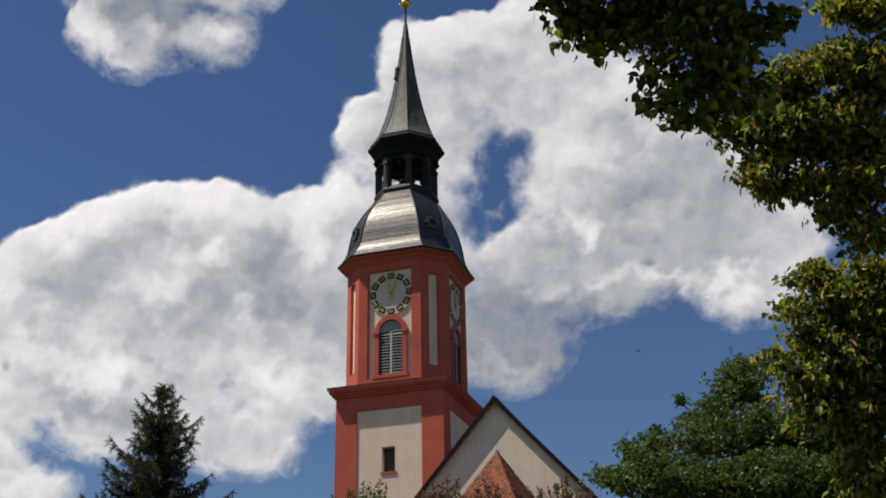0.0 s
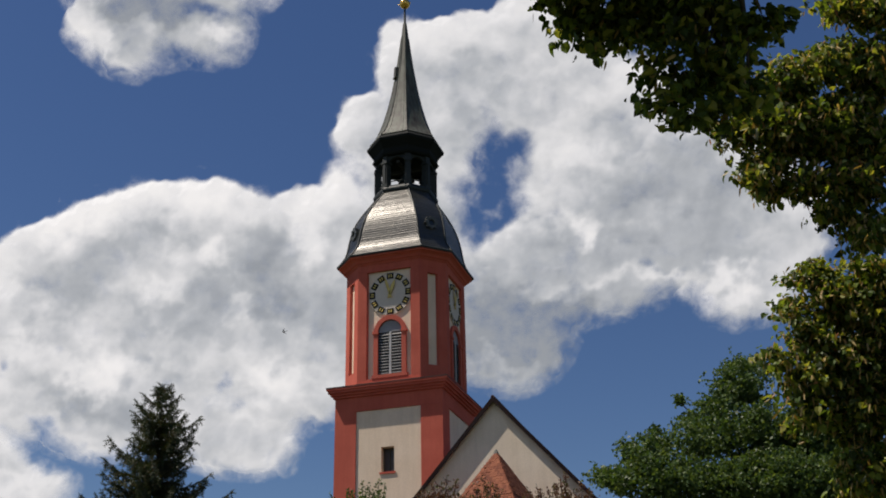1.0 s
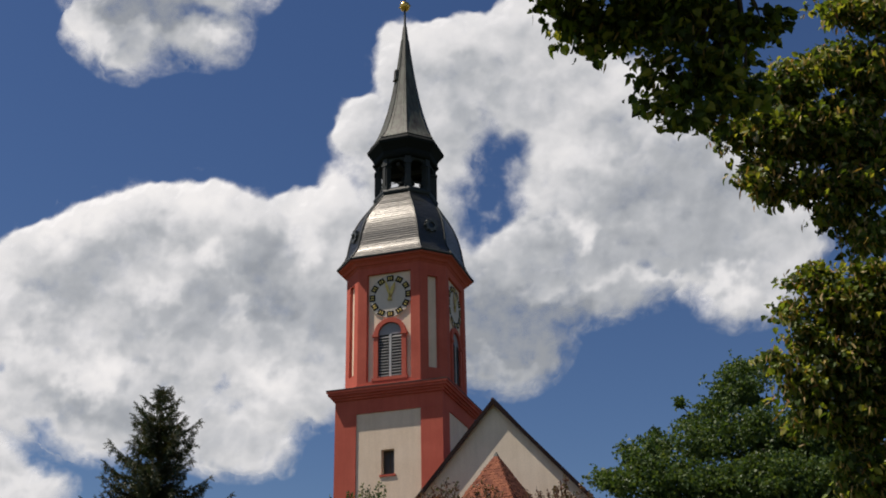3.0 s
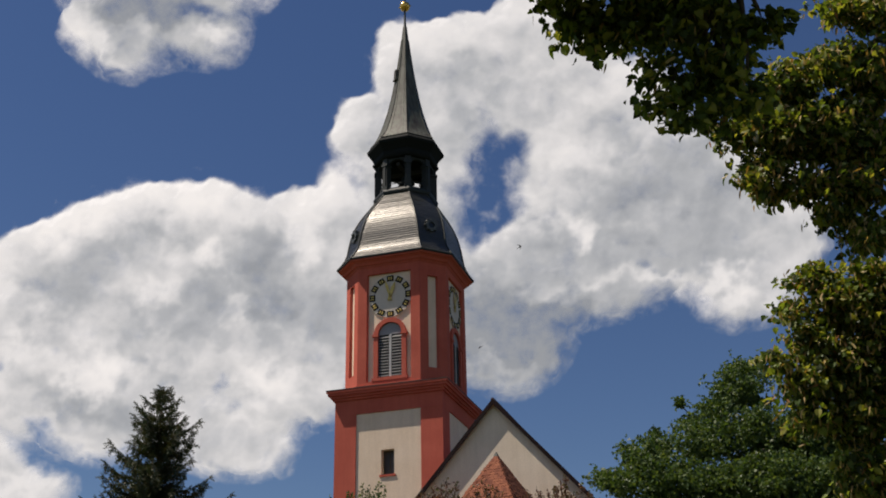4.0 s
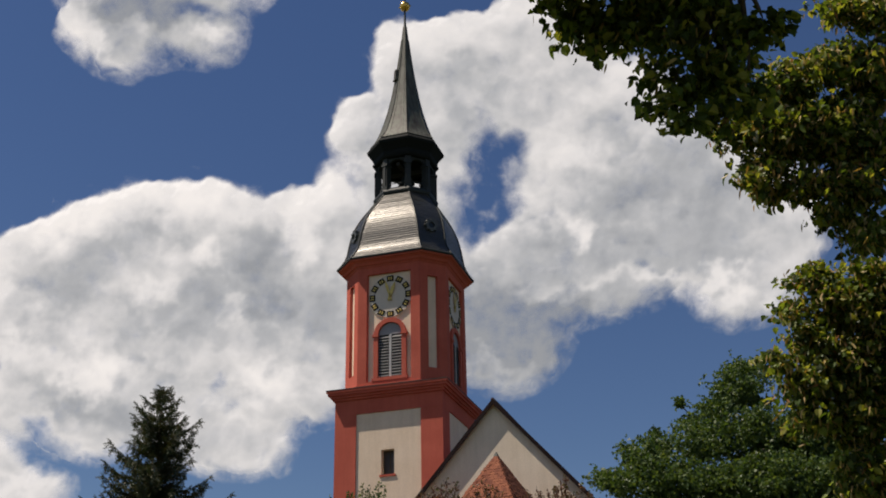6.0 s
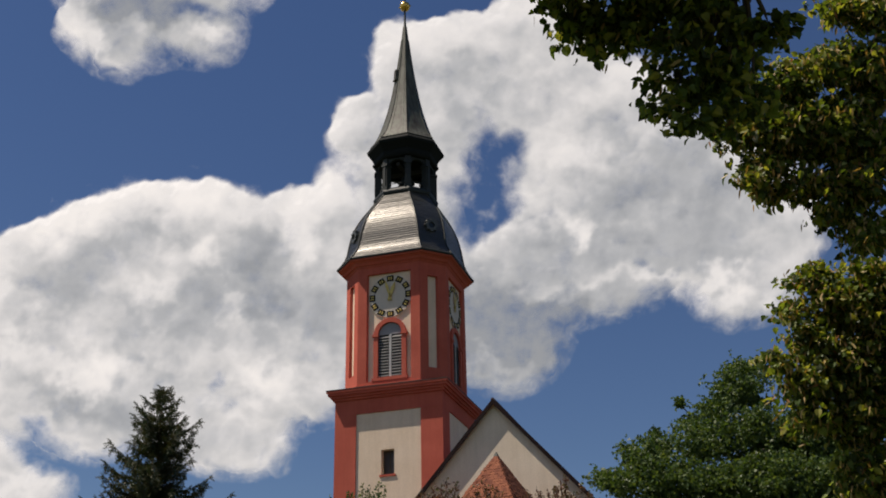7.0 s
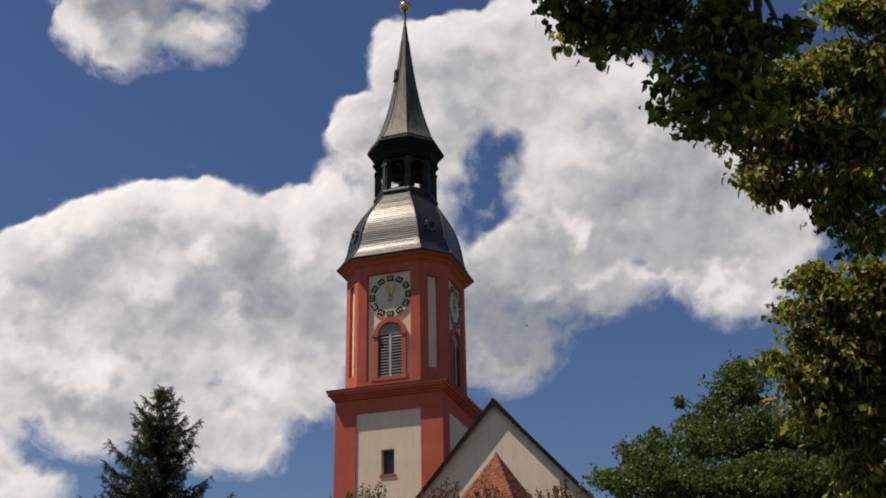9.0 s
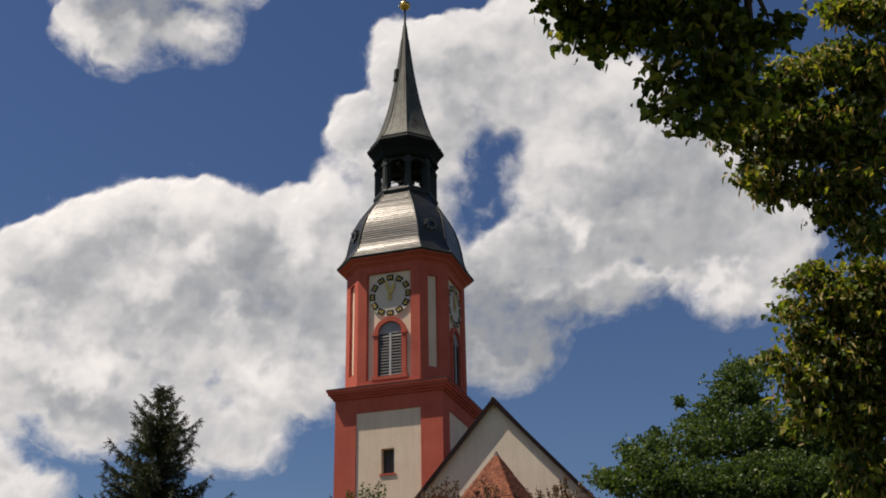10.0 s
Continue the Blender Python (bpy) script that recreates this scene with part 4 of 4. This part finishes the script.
def bough(name, parent, m, lobes, d, depth, density, root, label, singles=0, size=0.06, tier=0.0):
    """A leafy bough with its own origin: stem, twigs, leaves and hanging bracts."""
    inv = m.inverted()
    ob_m = np.array(inv)
    pl, di = leaf_places(lobes, d, depth, density, tier)
    top = max(l[1] for l in lobes)
    loc = pl @ ob_m[:3, :3].T + ob_m[:3, 3]
    bm = bmesh.new()
    r0 = inv @ Vector(root)
    for l in lobes:
        dl = d - tier * (top - l[1]) / 1000.0
        c = inv @ spot(l[0], l[1], dl)
        mid = (r0 + c) / 2 + Vector(RNG.normal(0, 0.05, 3))
        tube(bm, [r0, mid, c], 0.022, 0.006, 5)
        for _ in range(5):
            e = inv @ Vector(in_lobe(l, dl, depth, 1)[0])
            tube(bm, [c, (c + e) / 2 + Vector(RNG.normal(0, 0.02, 3)), e], 0.006, 0.002, 4)
    ob = part(name, bm, BARK, parent, label)
    ob.matrix_basis = m
    dl = di @ ob_m[:3, :3].T
    down = ob_m[:3, :3] @ np.array([0, 0, -1.0])
    sizes = size * (0.65 + 0.8 * RNG.random(len(loc)))
    dl = dl + down * 0.55
    n1 = min(singles, len(loc))
    order = RNG.permutation(len(loc))
    one, rest = order[:n1], order[n1:]
    scatter("foliage", leaf_shape(), loc[rest], sizes[rest], dl[rest], LINDEN, ob, kind="stuff", lie=1.5)
    if n1:
        shapes = []
        for k in range(4):
            pts, faces = leaf_shape(0.46 + 0.03 * k, 0.10 + 0.05 * k, 0.08 + 0.05 * k)
            me = bpy.data.meshes.new("leaf")
            me.from_pydata((pts * 1.1 * size).tolist(), [], [list(f) for f in faces])
            me.materials.append(LINDEN)
            shapes.append(me)
        for k, i in enumerate(one):
            lf = new("leaf", shapes[k % 4])
            lf.parent = ob
            y = Vector(dl[i]).normalized()
            x = y.cross(Vector(RNG.normal(0, 1, 3)) + Vector((-0.4, 0, 1.5))).normalized()
            z = x.cross(y)
            lf.matrix_basis = Matrix.Translation(loc[i]) @ Matrix((x, y, z)).transposed().to_4x4()
    nb = int(len(loc) * (0.05 if d < 8 else 0.42))
    pick = RNG.permutation(len(loc))[:nb]
    scatter("bract", leaf_shape(0.14, 0.03, 0.02), loc[pick] + RNG.normal(0, 0.03, (nb, 3)), 0.055 + 0.03 * RNG.random(nb), dl[pick] + down * 0.8, BRACT, ob, "pale yellow-brown linden bracts", kind="stuff")
    return ob


def linden_tree():
    base = Vector((6.6, 10.2, 0))
    tree = thing("linden_tree", Matrix.Translation(base), "large linden tree with yellow-green flowering foliage", "tree")
    bm = bmesh.new()
    tube(bm, [(0, 0, 0), (0.05, 0.02, 1.5), (0.0, 0.0, 3.5), (-0.1, 0.05, 6.0), (-0.2, 0.1, 9.0), (-0.2, 0, 12.0)], 0.36, 0.1, 12)
    part("trunk", bm, BARK, tree, "grey-brown furrowed trunk", smooth=True)
    to = Matrix.Translation(-base)
    for z, end, d in {"upper": (10.0, (560, 640), 8.0), "mid": (5.6, (870, 200), 10.9), "low": (3.6, (880, -230), 10.9), "tip": (10.2, (480, 620), 7.5)}.values():
        e = to @ spot(end[0], end[1], d)
        bm = bmesh.new()
        s = Vector((-0.08, 0.02, z))
        tube(bm, [s, (s + e) / 2 + Vector((0, 0, 0.15)), e], 0.08, 0.03, 8)
        part("limb", bm, BARK, tree, smooth=True)
    made = []
    tip_bough = [(194, 435, 24, 16), (224, 427, 36, 28), (256, 401, 50, 45), (276, 353, 28, 20), (326, 396, 60, 55), (216, 391, 25, 25), (366, 431, 80, 40)]
    hanging_bough = [(406, 381, 70, 55), (381, 253, 30, 16), (431, 291, 50, 50), (366, 311, 26, 18), (501, 326, 62, 55), (568, 399, 38, 44), (426, 231, 32, 18), (496, 261, 45, 40), (541, 276, 45, 42), (471, 229, 38, 22), (451, 426, 90, 32), (500, 395, 55, 45), (470, 345, 40, 35)]
    upper_bough = [(546, 211, 55, 40), (506, 201, 32, 25), (616, 291, 60, 50), (686, 321, 60, 55), (616, 201, 80, 70), (566, 131, 55, 45), (696, 211, 90, 90), (756, 311, 60, 80), (746, 421, 60, 40), (696, 426, 30, 25), (636, 111, 55, 30), (726, 111, 70, 60), (586, 96, 35, 14), (761, 181, 40, 60), (696, 66, 45, 28), (751, 31, 50, 50)]
    lower_bough = [(656, -44, 52, 36), (616, -109, 28, 25), (696, -99, 70, 70), (646, -159, 55, 40), (591, -199, 38, 20), (646, -239, 65, 55), (706, -209, 80, 80), (644, -296, 46, 28), (732, -309, 66, 60), (756, -119, 50, 110), (761, -259, 50, 100), (736, -394, 45, 60), (766, -39, 40, 40), (748, -405, 36, 40), (786, -179, 40, 200), (786, -389, 40, 90)]
    # upper crown out of view, packed dense to keep sun off the boughs
    shade_crown = [(176, 571, 160, 70), (116, 671, 220, 100), (466, 581, 200, 100), (326, 521, 150, 50), (296, 641, 200, 110), (616, 571, 100, 80)]
    outer_crown = [(856, 381, 60, 160), (866, 111, 60, 200), (866, -209, 70, 220), (936, 241, 120, 300)]
    for name, lobes, d, depth, dens, root, org, singles, label in (
            ("bough", tip_bough, 7.6, 0.35, 0.11, (420, 480), (420, 480), 0, "shaded leafy bough"),
            ("bough", hanging_bough, 7.4, 0.35, 0.085, (520, 500), (520, 500), 300, "shaded leafy bough hanging low"),
            ("bough", upper_bough, 11.0, 0.6, 0.29, (760, 200), (700, 160), 0, "sunlit leafy bough"),
            ("bough", lower_bough, 11.0, 0.45, 0.24, (820, -230), (740, -230), 0, "sunlit leafy bough"),
            ("crown", shade_crown, 7.5, 1.0, 0.36, (560, 520), (560, 520), 0, "dense upper crown, out of view, to shade the boughs"),
            ("crown", outer_crown, 11.0, 0.9, 0.05, (860, 60), (860, 60), 0, "dense outer crown")):
        wm = Matrix.Translation(spot(org[0], org[1], d))
        ob = bough(name, tree, wm, lobes, d, depth, dens, spot(root[0], root[1], d), label, singles, 0.056 if d < 8 else 0.058, 0.0 if d < 8 or singles < 0 else 2.3)
        ob.matrix_basis = to @ wm
        made.append((ob, ob.matrix_basis.copy()))
    return made


boughs = linden_tree()


def broadleaf_tree():
    base = spot(560, -330, 46)
    base.z = 0
    tree = thing("broadleaf_tree", Matrix.Translation(base), "dense dark green deciduous tree behind the linden", "tree")
    to = Matrix.Translation(-base)
    lobes = [(526, -255, 62.6, 53.9), (536, -215, 41.8, 21.8), (481, -285, 39.1, 34.8), (456, -345, 60.9, 43.5), (346, -380, 39.1, 34.8), (324, -355, 13.9, 12.2), (376, -355, 34.8, 26.1), (276, -408, 26.1, 9.6), (316, -415, 39.1, 26.1), (396, -415, 95.7, 47.9), (556, -335, 87.0, 78.3), (606, -415, 95.7, 69.6), (516, -415, 104.4, 52.2), (418, -274, 6.1, 7.8), (441, -310, 19.1, 19.1), (376, -325, 8.7, 7.0), (696, -415, 95.7, 69.6), (656, -345, 69.6, 69.6)]
    bm = bmesh.new()
    tube(bm, [(0, 0, 0), (0.1, 0, 4), (-0.1, 0.1, 8), (0, 0, 13)], 0.45, 0.12, 10)
    part("trunk", bm, BARK, tree, smooth=True)
    def out(l):
        """The lower crown stands out in front of the upper."""
        return 46 - 6.0 * min(1.0, max(0.0, (-215 - l[1]) / 200.0)) * min(1.0, l[2] / 40.0)

    for l in lobes:
        bm = bmesh.new()
        c = to @ spot(l[0], l[1], out(l))
        s = Vector((0, 0, max(3.0, c.z - 4.5)))
        tube(bm, [s, (s + c) / 2 + Vector((0, 0, 0.5)), c], 0.09, 0.02, 5)
        part("limb", bm, BARK, tree)
    pl = []
    for l in lobes:
        c = in_lobe(l, out(l), 2.2 if l[2] > 30 else 0.3, int(0.022 * l[2] * l[3]) + 2, 0.45)
        c = np.repeat(c, 11, axis=0)
        pl.append(c + RNG.normal(0, 1, c.shape) * np.array([0.22, 0.22, 0.15]) * (1.0 if l[2] > 12 else 0.4))
    pl = np.concatenate(pl) - np.array(base)
    n = len(pl)
    scatter("crown", spray_shape(6, 5, 0.6, 0.5), pl, 0.25 * (0.7 + 0.8 * RNG.random(n)), RNG.normal(0, 1, (n, 3)), FAR_LEAF, tree, kind="stuff", hang=0.3)
    # the lower crown, down to head height
    q = RNG.normal(0, 1, (3500, 3))
    q /= np.linalg.norm(q, axis=1)[:, None]
    q = q * np.array([4.6, 4.2, 3.6]) * (0.75 + 0.3 * RNG.random((3500, 1))) + np.array([0.5, 0.5, 6.6])
    scatter("lower_crown", spray_shape(6, 9, 0.6, 0.72), q, 0.3 * (0.7 + 0.7 * RNG.random(3500)), RNG.normal(0, 1, (3500, 3)), FAR_LEAF, tree, kind="stuff", hang=0.3)


broadleaf_tree()


def spruce_tree():
    top = spot(-494, -246, 46)
    base = Vector((top.x, top.y, 0))
    tree = thing("spruce_tree", Matrix.Translation(base), "dark green spruce with a pointed ragged top", "tree")
    ht = top.z
    bm = bmesh.new()
    tube(bm, [(0, 0, 0), (0, 0, ht * 0.5), (0, 0, ht)], 0.26, 0.015, 8)
    part("trunk", bm, BARK, tree, smooth=True)
    pts, faces = [], []
    # a needled twig: flat star of short blades round a stem
    for k in range(16):
        a = k * 2.4
        y = 0.05 + 0.9 * k / 15
        w = 0.36 * (1 - 0.5 * y)
        dx, dz = math.cos(a) * w, math.sin(a) * w
        i = len(pts)
        pts += [(0, y - 0.06, 0), (dx, y + 0.10, dz), (0.02, y + 0.06, 0.02)]
        faces.append((i, i + 1, i + 2))
    i = len(pts)
    pts += [(-0.035, 0, 0), (0.035, 0, 0), (0, 1.05, 0), (0, 0, -0.035), (0, 0, 0.035)]
    faces += [(i, i + 1, i + 2), (i + 3, i + 4, i + 2)]
    shape = (np.array(pts), faces)
    z = ht - 0.25
    turn = 0.0
    while z > 1.2:
        down = ht - z
        reach = 0.12 + 0.66 * down ** 0.90 if down < 6 else 2.85 + 0.16 * (down - 6)
        pl, di, sz = [], [], []
        bm = bmesh.new()
        nb = 4 if down < 1.2 else 6
        for k in range(nb):
            a = turn + k * math.tau / nb + RNG.normal(0, 0.2)
            ln = reach * (0.45 + 0.65 * RNG.random())
            dirv = np.array([math.cos(a), math.sin(a), 0])
            side = np.array([-dirv[1], dirv[0], 0])
            steps = max(4, int(ln / 0.11))
            prev = []
            for s in range(steps + 1):
                f = s / steps
                p = dirv * ln * f + np.array([0, 0, z + ln * ((0.80 - 0.55 * min(1, down / 3.6)) * f - (0.25 + 0.45 * min(1, down / 2.2)) * f * (1 - f))])
                prev.append(Vector(p))
                if s:
                    for sg in (-1, 1):
                        pl.append(p)
                        di.append(dirv * 0.8 + sg * side * (0.9 - 0.4 * f) + np.array([0, 0, RNG.normal(0.05, 0.35)]))
                        sz.append((0.25 + 0.28 * (1 - f) * min(1, ln)) * (0.7 + 0.6 * RNG.random()))
                    pl.append(p)
                    di.append(dirv * 0.3 + np.array([0, 0, -0.9]) + RNG.normal(0, 0.3, 3))
                    sz.append(0.26 + 0.2 * RNG.random())
            pl.append(np.array(prev[-1]))
            di.append(dirv + np.array([0, 0, 0.7]))
            sz.append(0.2)
            tube(bm, prev[::2] if len(prev) > 4 else prev, 0.02 + 0.006 * ln, 0.006, 4)
        br = part("branch_whorl", bm, BARK, tree)
        scatter("needles", shape, np.array(pl), np.array(sz), np.array(di), NEEDLE, br, kind="stuff")
        turn += 0.9
        z -= 0.30 + 0.16 * RNG.random() if down < 5 else 0.5
    m = 14
    scatter("leader", shape, np.stack([np.zeros(m), np.zeros(m), ht - 0.5 + 0.5 * RNG.random(m)], axis=1), 0.14 + 0.06 * RNG.random(m), RNG.normal(0, 0.6, (m, 3)) + np.array([0, 0, 1.0]), NEEDLE, tree, kind="stuff")


spruce_tree()


def plum_tree(tips, d, mat, label, seed):
    """A slender young tree whose topmost shoots reach the given bearings."""
    r = np.random.default_rng(seed)
    cu = sum(t[0] for t in tips) / len(tips)
    base = spot(cu, -520, d)
    base.z = 0
    tree = thing("young_tree", Matrix.Translation(base), label, "tree", "young trees before the church")
    to = Matrix.Translation(-base)
    bm = bmesh.new()
    crown = Vector((0, 0, 4.2))
    tube(bm, [(0, 0, 0), (0.03, 0, 2), crown], 0.09, 0.05, 8)
    part("trunk", bm, BARK, tree)
    pl, di, sz = [], [], []
    shoots = [(u + a + r.normal(0, 3), v - b) for u, v in tips for a, b in ((0, 0), (-11, 11), (10, 8), (3, 19), (-20, 22))]
    for u, v in shoots:
        bm = bmesh.new()
        e = to @ spot(u, v, d + r.normal(0, 0.5))
        fork = crown.lerp(e, 0.45) + Vector((0, 0, -0.2))
        tube(bm, [crown, fork, e], 0.035, 0.006, 5)
        for k in range(130):
            f = 0.15 + 0.85 * r.random()
            p = fork.lerp(e, f) + Vector(r.normal(0, 0.15 * (1.25 - f), 3))
            pl.append(np.array(p))
            di.append(r.normal(0, 1, 3) + np.array([0, 0, 0.3]))
            sz.append(0.055 + 0.045 * r.random())
        part("shoot", bm, BARK, tree)
    for k in range(900):
        q = r.normal(0, 1, 3)
        q /= np.linalg.norm(q)
        pl.append(np.array([1.1, 1.1, 1.3]) * q * r.random() ** 0.33 + np.array([0, 0, 5.2]))
        di.append(r.normal(0, 1, 3))
        sz.append(0.06 + 0.04 * r.random())
    scatter("leaves", leaf_shape(0.33), np.array(pl), np.array(sz), np.array(di), mat, tree, kind="stuff")


plum_tree([(-148, -418), (-112, -413), (-130, -432), (-196, -440), (-160, -436)], 33, FAR_LEAF, "young tree with thin green shoots", 3)
plum_tree([(8, -405), (-15, -420), (-38, -428), (20, -430), (-5, -440)], 33, PLUM, "young tree with dark reddish leaves", 4)
plum_tree([(75, -408), (92, -420), (60, -432), (45, -440)], 33, PLUM, "young tree with dark reddish leaves", 5)
plum_tree([(214, -400), (196, -418), (165, -420), (150, -432), (250, -420), (232, -432), (262, -436)], 33, PLUM, "young tree with dark reddish leaves", 6)


# ---- swifts ----
def swift():
    bird = thing("swift", Matrix.Identity(4), "dark swift in flight with spread wings", "bird", "swifts over the church")
    bm = bmesh.new()
    rows = [(-0.17, 0.006), (-0.09, 0.018), (0.0, 0.03), (0.06, 0.03), (0.1, 0.016), (0.125, 0.004)]
    tube(bm, [(0, y, 0) for y, r in rows], 0.02, 0.02, 8)
    for i, (y, r) in enumerate(rows):
        for v in bm.verts:
            if abs(v.co.y - y) < 1e-4:
                v.co.x, v.co.z = v.co.x / 0.02 * r, v.co.z / 0.02 * r * 0.85
    part("body", bm, FEATHER, bird, smooth=True)
    for s in (-1, 1):
        bm = bmesh.new()
        pts = [(0.015, 0.06), (0.09, 0.075), (0.2, 0.0), (0.26, -0.10), (0.17, -0.025), (0.08, -0.0), (0.015, -0.01)]
        lo = [bm.verts.new((s * x, y, 0.01 + 0.12 * x - 0.004)) for x, y in pts]
        hi = [bm.verts.new((s * x, y, 0.01 + 0.12 * x + 0.004)) for x, y in pts]
        bm.faces.new(lo)
        bm.faces.new(list(reversed(hi)))
        for i in range(7):
            bm.faces.new((lo[i], hi[i], hi[(i + 1) % 7], lo[(i + 1) % 7]))
        part("wing", bm, FEATHER, bird)
    bm = bmesh.new()
    for s in (-1, 1):
        pts = [(0.0, -0.14), (s * 0.012, -0.14), (s * 0.035, -0.23), (0.0, -0.17)]
        lo = [bm.verts.new((x, y, -0.003)) for x, y in pts]
        hi = [bm.verts.new((x, y, 0.003)) for x, y in pts]
        bm.faces.new(lo)
        bm.faces.new(list(reversed(hi)))
        for i in range(4):
            bm.faces.new((lo[i], hi[i], hi[(i + 1) % 4], lo[(i + 1) % 4]))
    part("tail", bm, FEATHER, bird)
    return bird


swifts = [swift()]
for _ in range(5):
    swifts.append(copy_thing(swifts[0], Matrix.Identity(4)))


# ---- all that moves ----
def motions():
    # clouds drift to the left and a little upward
    for ob, d, u, v in ((cloud_high, 2000, -26, 9), (cloud_left, 2040, -22, 8), (cloud_low, 2100, -12, 4), (cloud_right, 2080, -16, 6)):
        lift = 14 if ob is cloud_high else 0
        walk(ob, [(t, cloud_pose(d, u * (t / 10.0 - 0.5), v * (t / 10.0 - 0.5) + lift)) for t in (0.0, 2.5, 5.0, 7.5, 10.0)])
    # boughs sway in gusts: seconds, right, down
    sway = [(0.0, 1, -1), (0.5, 0, 0), (1.0, 0, 0), (1.5, 0, 0), (2.0, -4, -2), (2.5, -5, -4), (4.0, -1, -1), (4.5, 1, 0), (5.0, 0, 0), (5.5, 1, 1),
            (7.0, 11, 5), (7.5, 22, 9), (8.0, 10, 4), (8.5, 12, 6), (9.0, 32, 14), (9.5, 26, 12), (10.0, 14, 8)]
    for (ob, m0), k, turn in ((boughs[0], 0.16, 0.0), (boughs[1], 1.0, 0.05), (boughs[2], -0.08, 0.0)):
        d = 7.4
        rows = []
        for t, r, dn in sway:
            m = Matrix.Translation((RT * (r * k) - UP * (dn * k)) * (d / 2000.0)) @ m0
            rows.append((t, m @ Matrix.Rotation(radians(turn * r), 4, FW)))
        walk(ob, rows)
    # swifts: seconds, bearing right and up, metres ahead
    first = [(0.0, 344, -185), (0.1, 296, -168), (0.2, 222, -154), (0.3, 169, -146), (0.4, 88, -137), (0.8, -184, -139), (0.9, -224, -141), (1.0, -281, -151), (1.1, -311, -159), (2.6, -900, -260), (10.0, -2400, -300)]
    second = [(0.0, -1300, 60), (1.0, -800, -120), (1.9, -295, -287), (2.0, -260, -305), (2.1, -238, -316), (2.2, -198, -338), (3.2, 160, -560), (10.0, 2400, -900)]
    third = [(0.0, -1500, -900), (2.5, -900, -500), (3.8, 58, -63), (3.9, 88, -33), (4.0, 136, 4), (4.1, 173, 28), (4.2, 236, 61), (4.3, 284, 76), (4.4, 358, 89), (4.5, 408, 98), (4.6, 490, 98), (5.4, 1000, 60), (10.0, 2600, 100)]
    fourth = [(0.0, 2400, 260), (2.7, 900, -60), (3.8, 177, -146), (3.9, 123, -152), (4.0, 66, -174), (5.5, -500, -520), (10.0, -2200, -600)]
    fifth = [(0.0, 2400, -100), (3.0, 900, -190), (4.1, 347, -270), (4.2, 275, -281), (4.3, 238, -296), (4.4, 195, -326), (5.2, -100, -520), (10.0, -1500, -900)]
    sixth = [(0.0, -2600, -900), (8.0, -700, -560), (8.9, 74, -152), (9.0, 148, -136), (9.1, 198, -121), (9.2, 287, -119), (9.3, 386, -115), (9.4, 420, -111), (10.0, 700, -80)]
    flights = (first, second, third, fourth, fifth, sixth)
    for bird, rows in zip(swifts, flights):
        d = 70.0
        at = [(t, spot(u, v, d)) for t, u, v in rows]
        keyed = []
        for i, (t, p) in enumerate(at):
            way = (at[min(i + 1, len(at) - 1)][1] - at[max(i - 1, 0)][1]).normalized()
            q = way.to_track_quat("Y", "Z").to_matrix().to_4x4()
            keyed.append((t, Matrix.Translation(p) @ q @ Matrix.Rotation(radians(18 if i % 2 else -14), 4, "Y")))
        walk(bird, keyed)


motions()
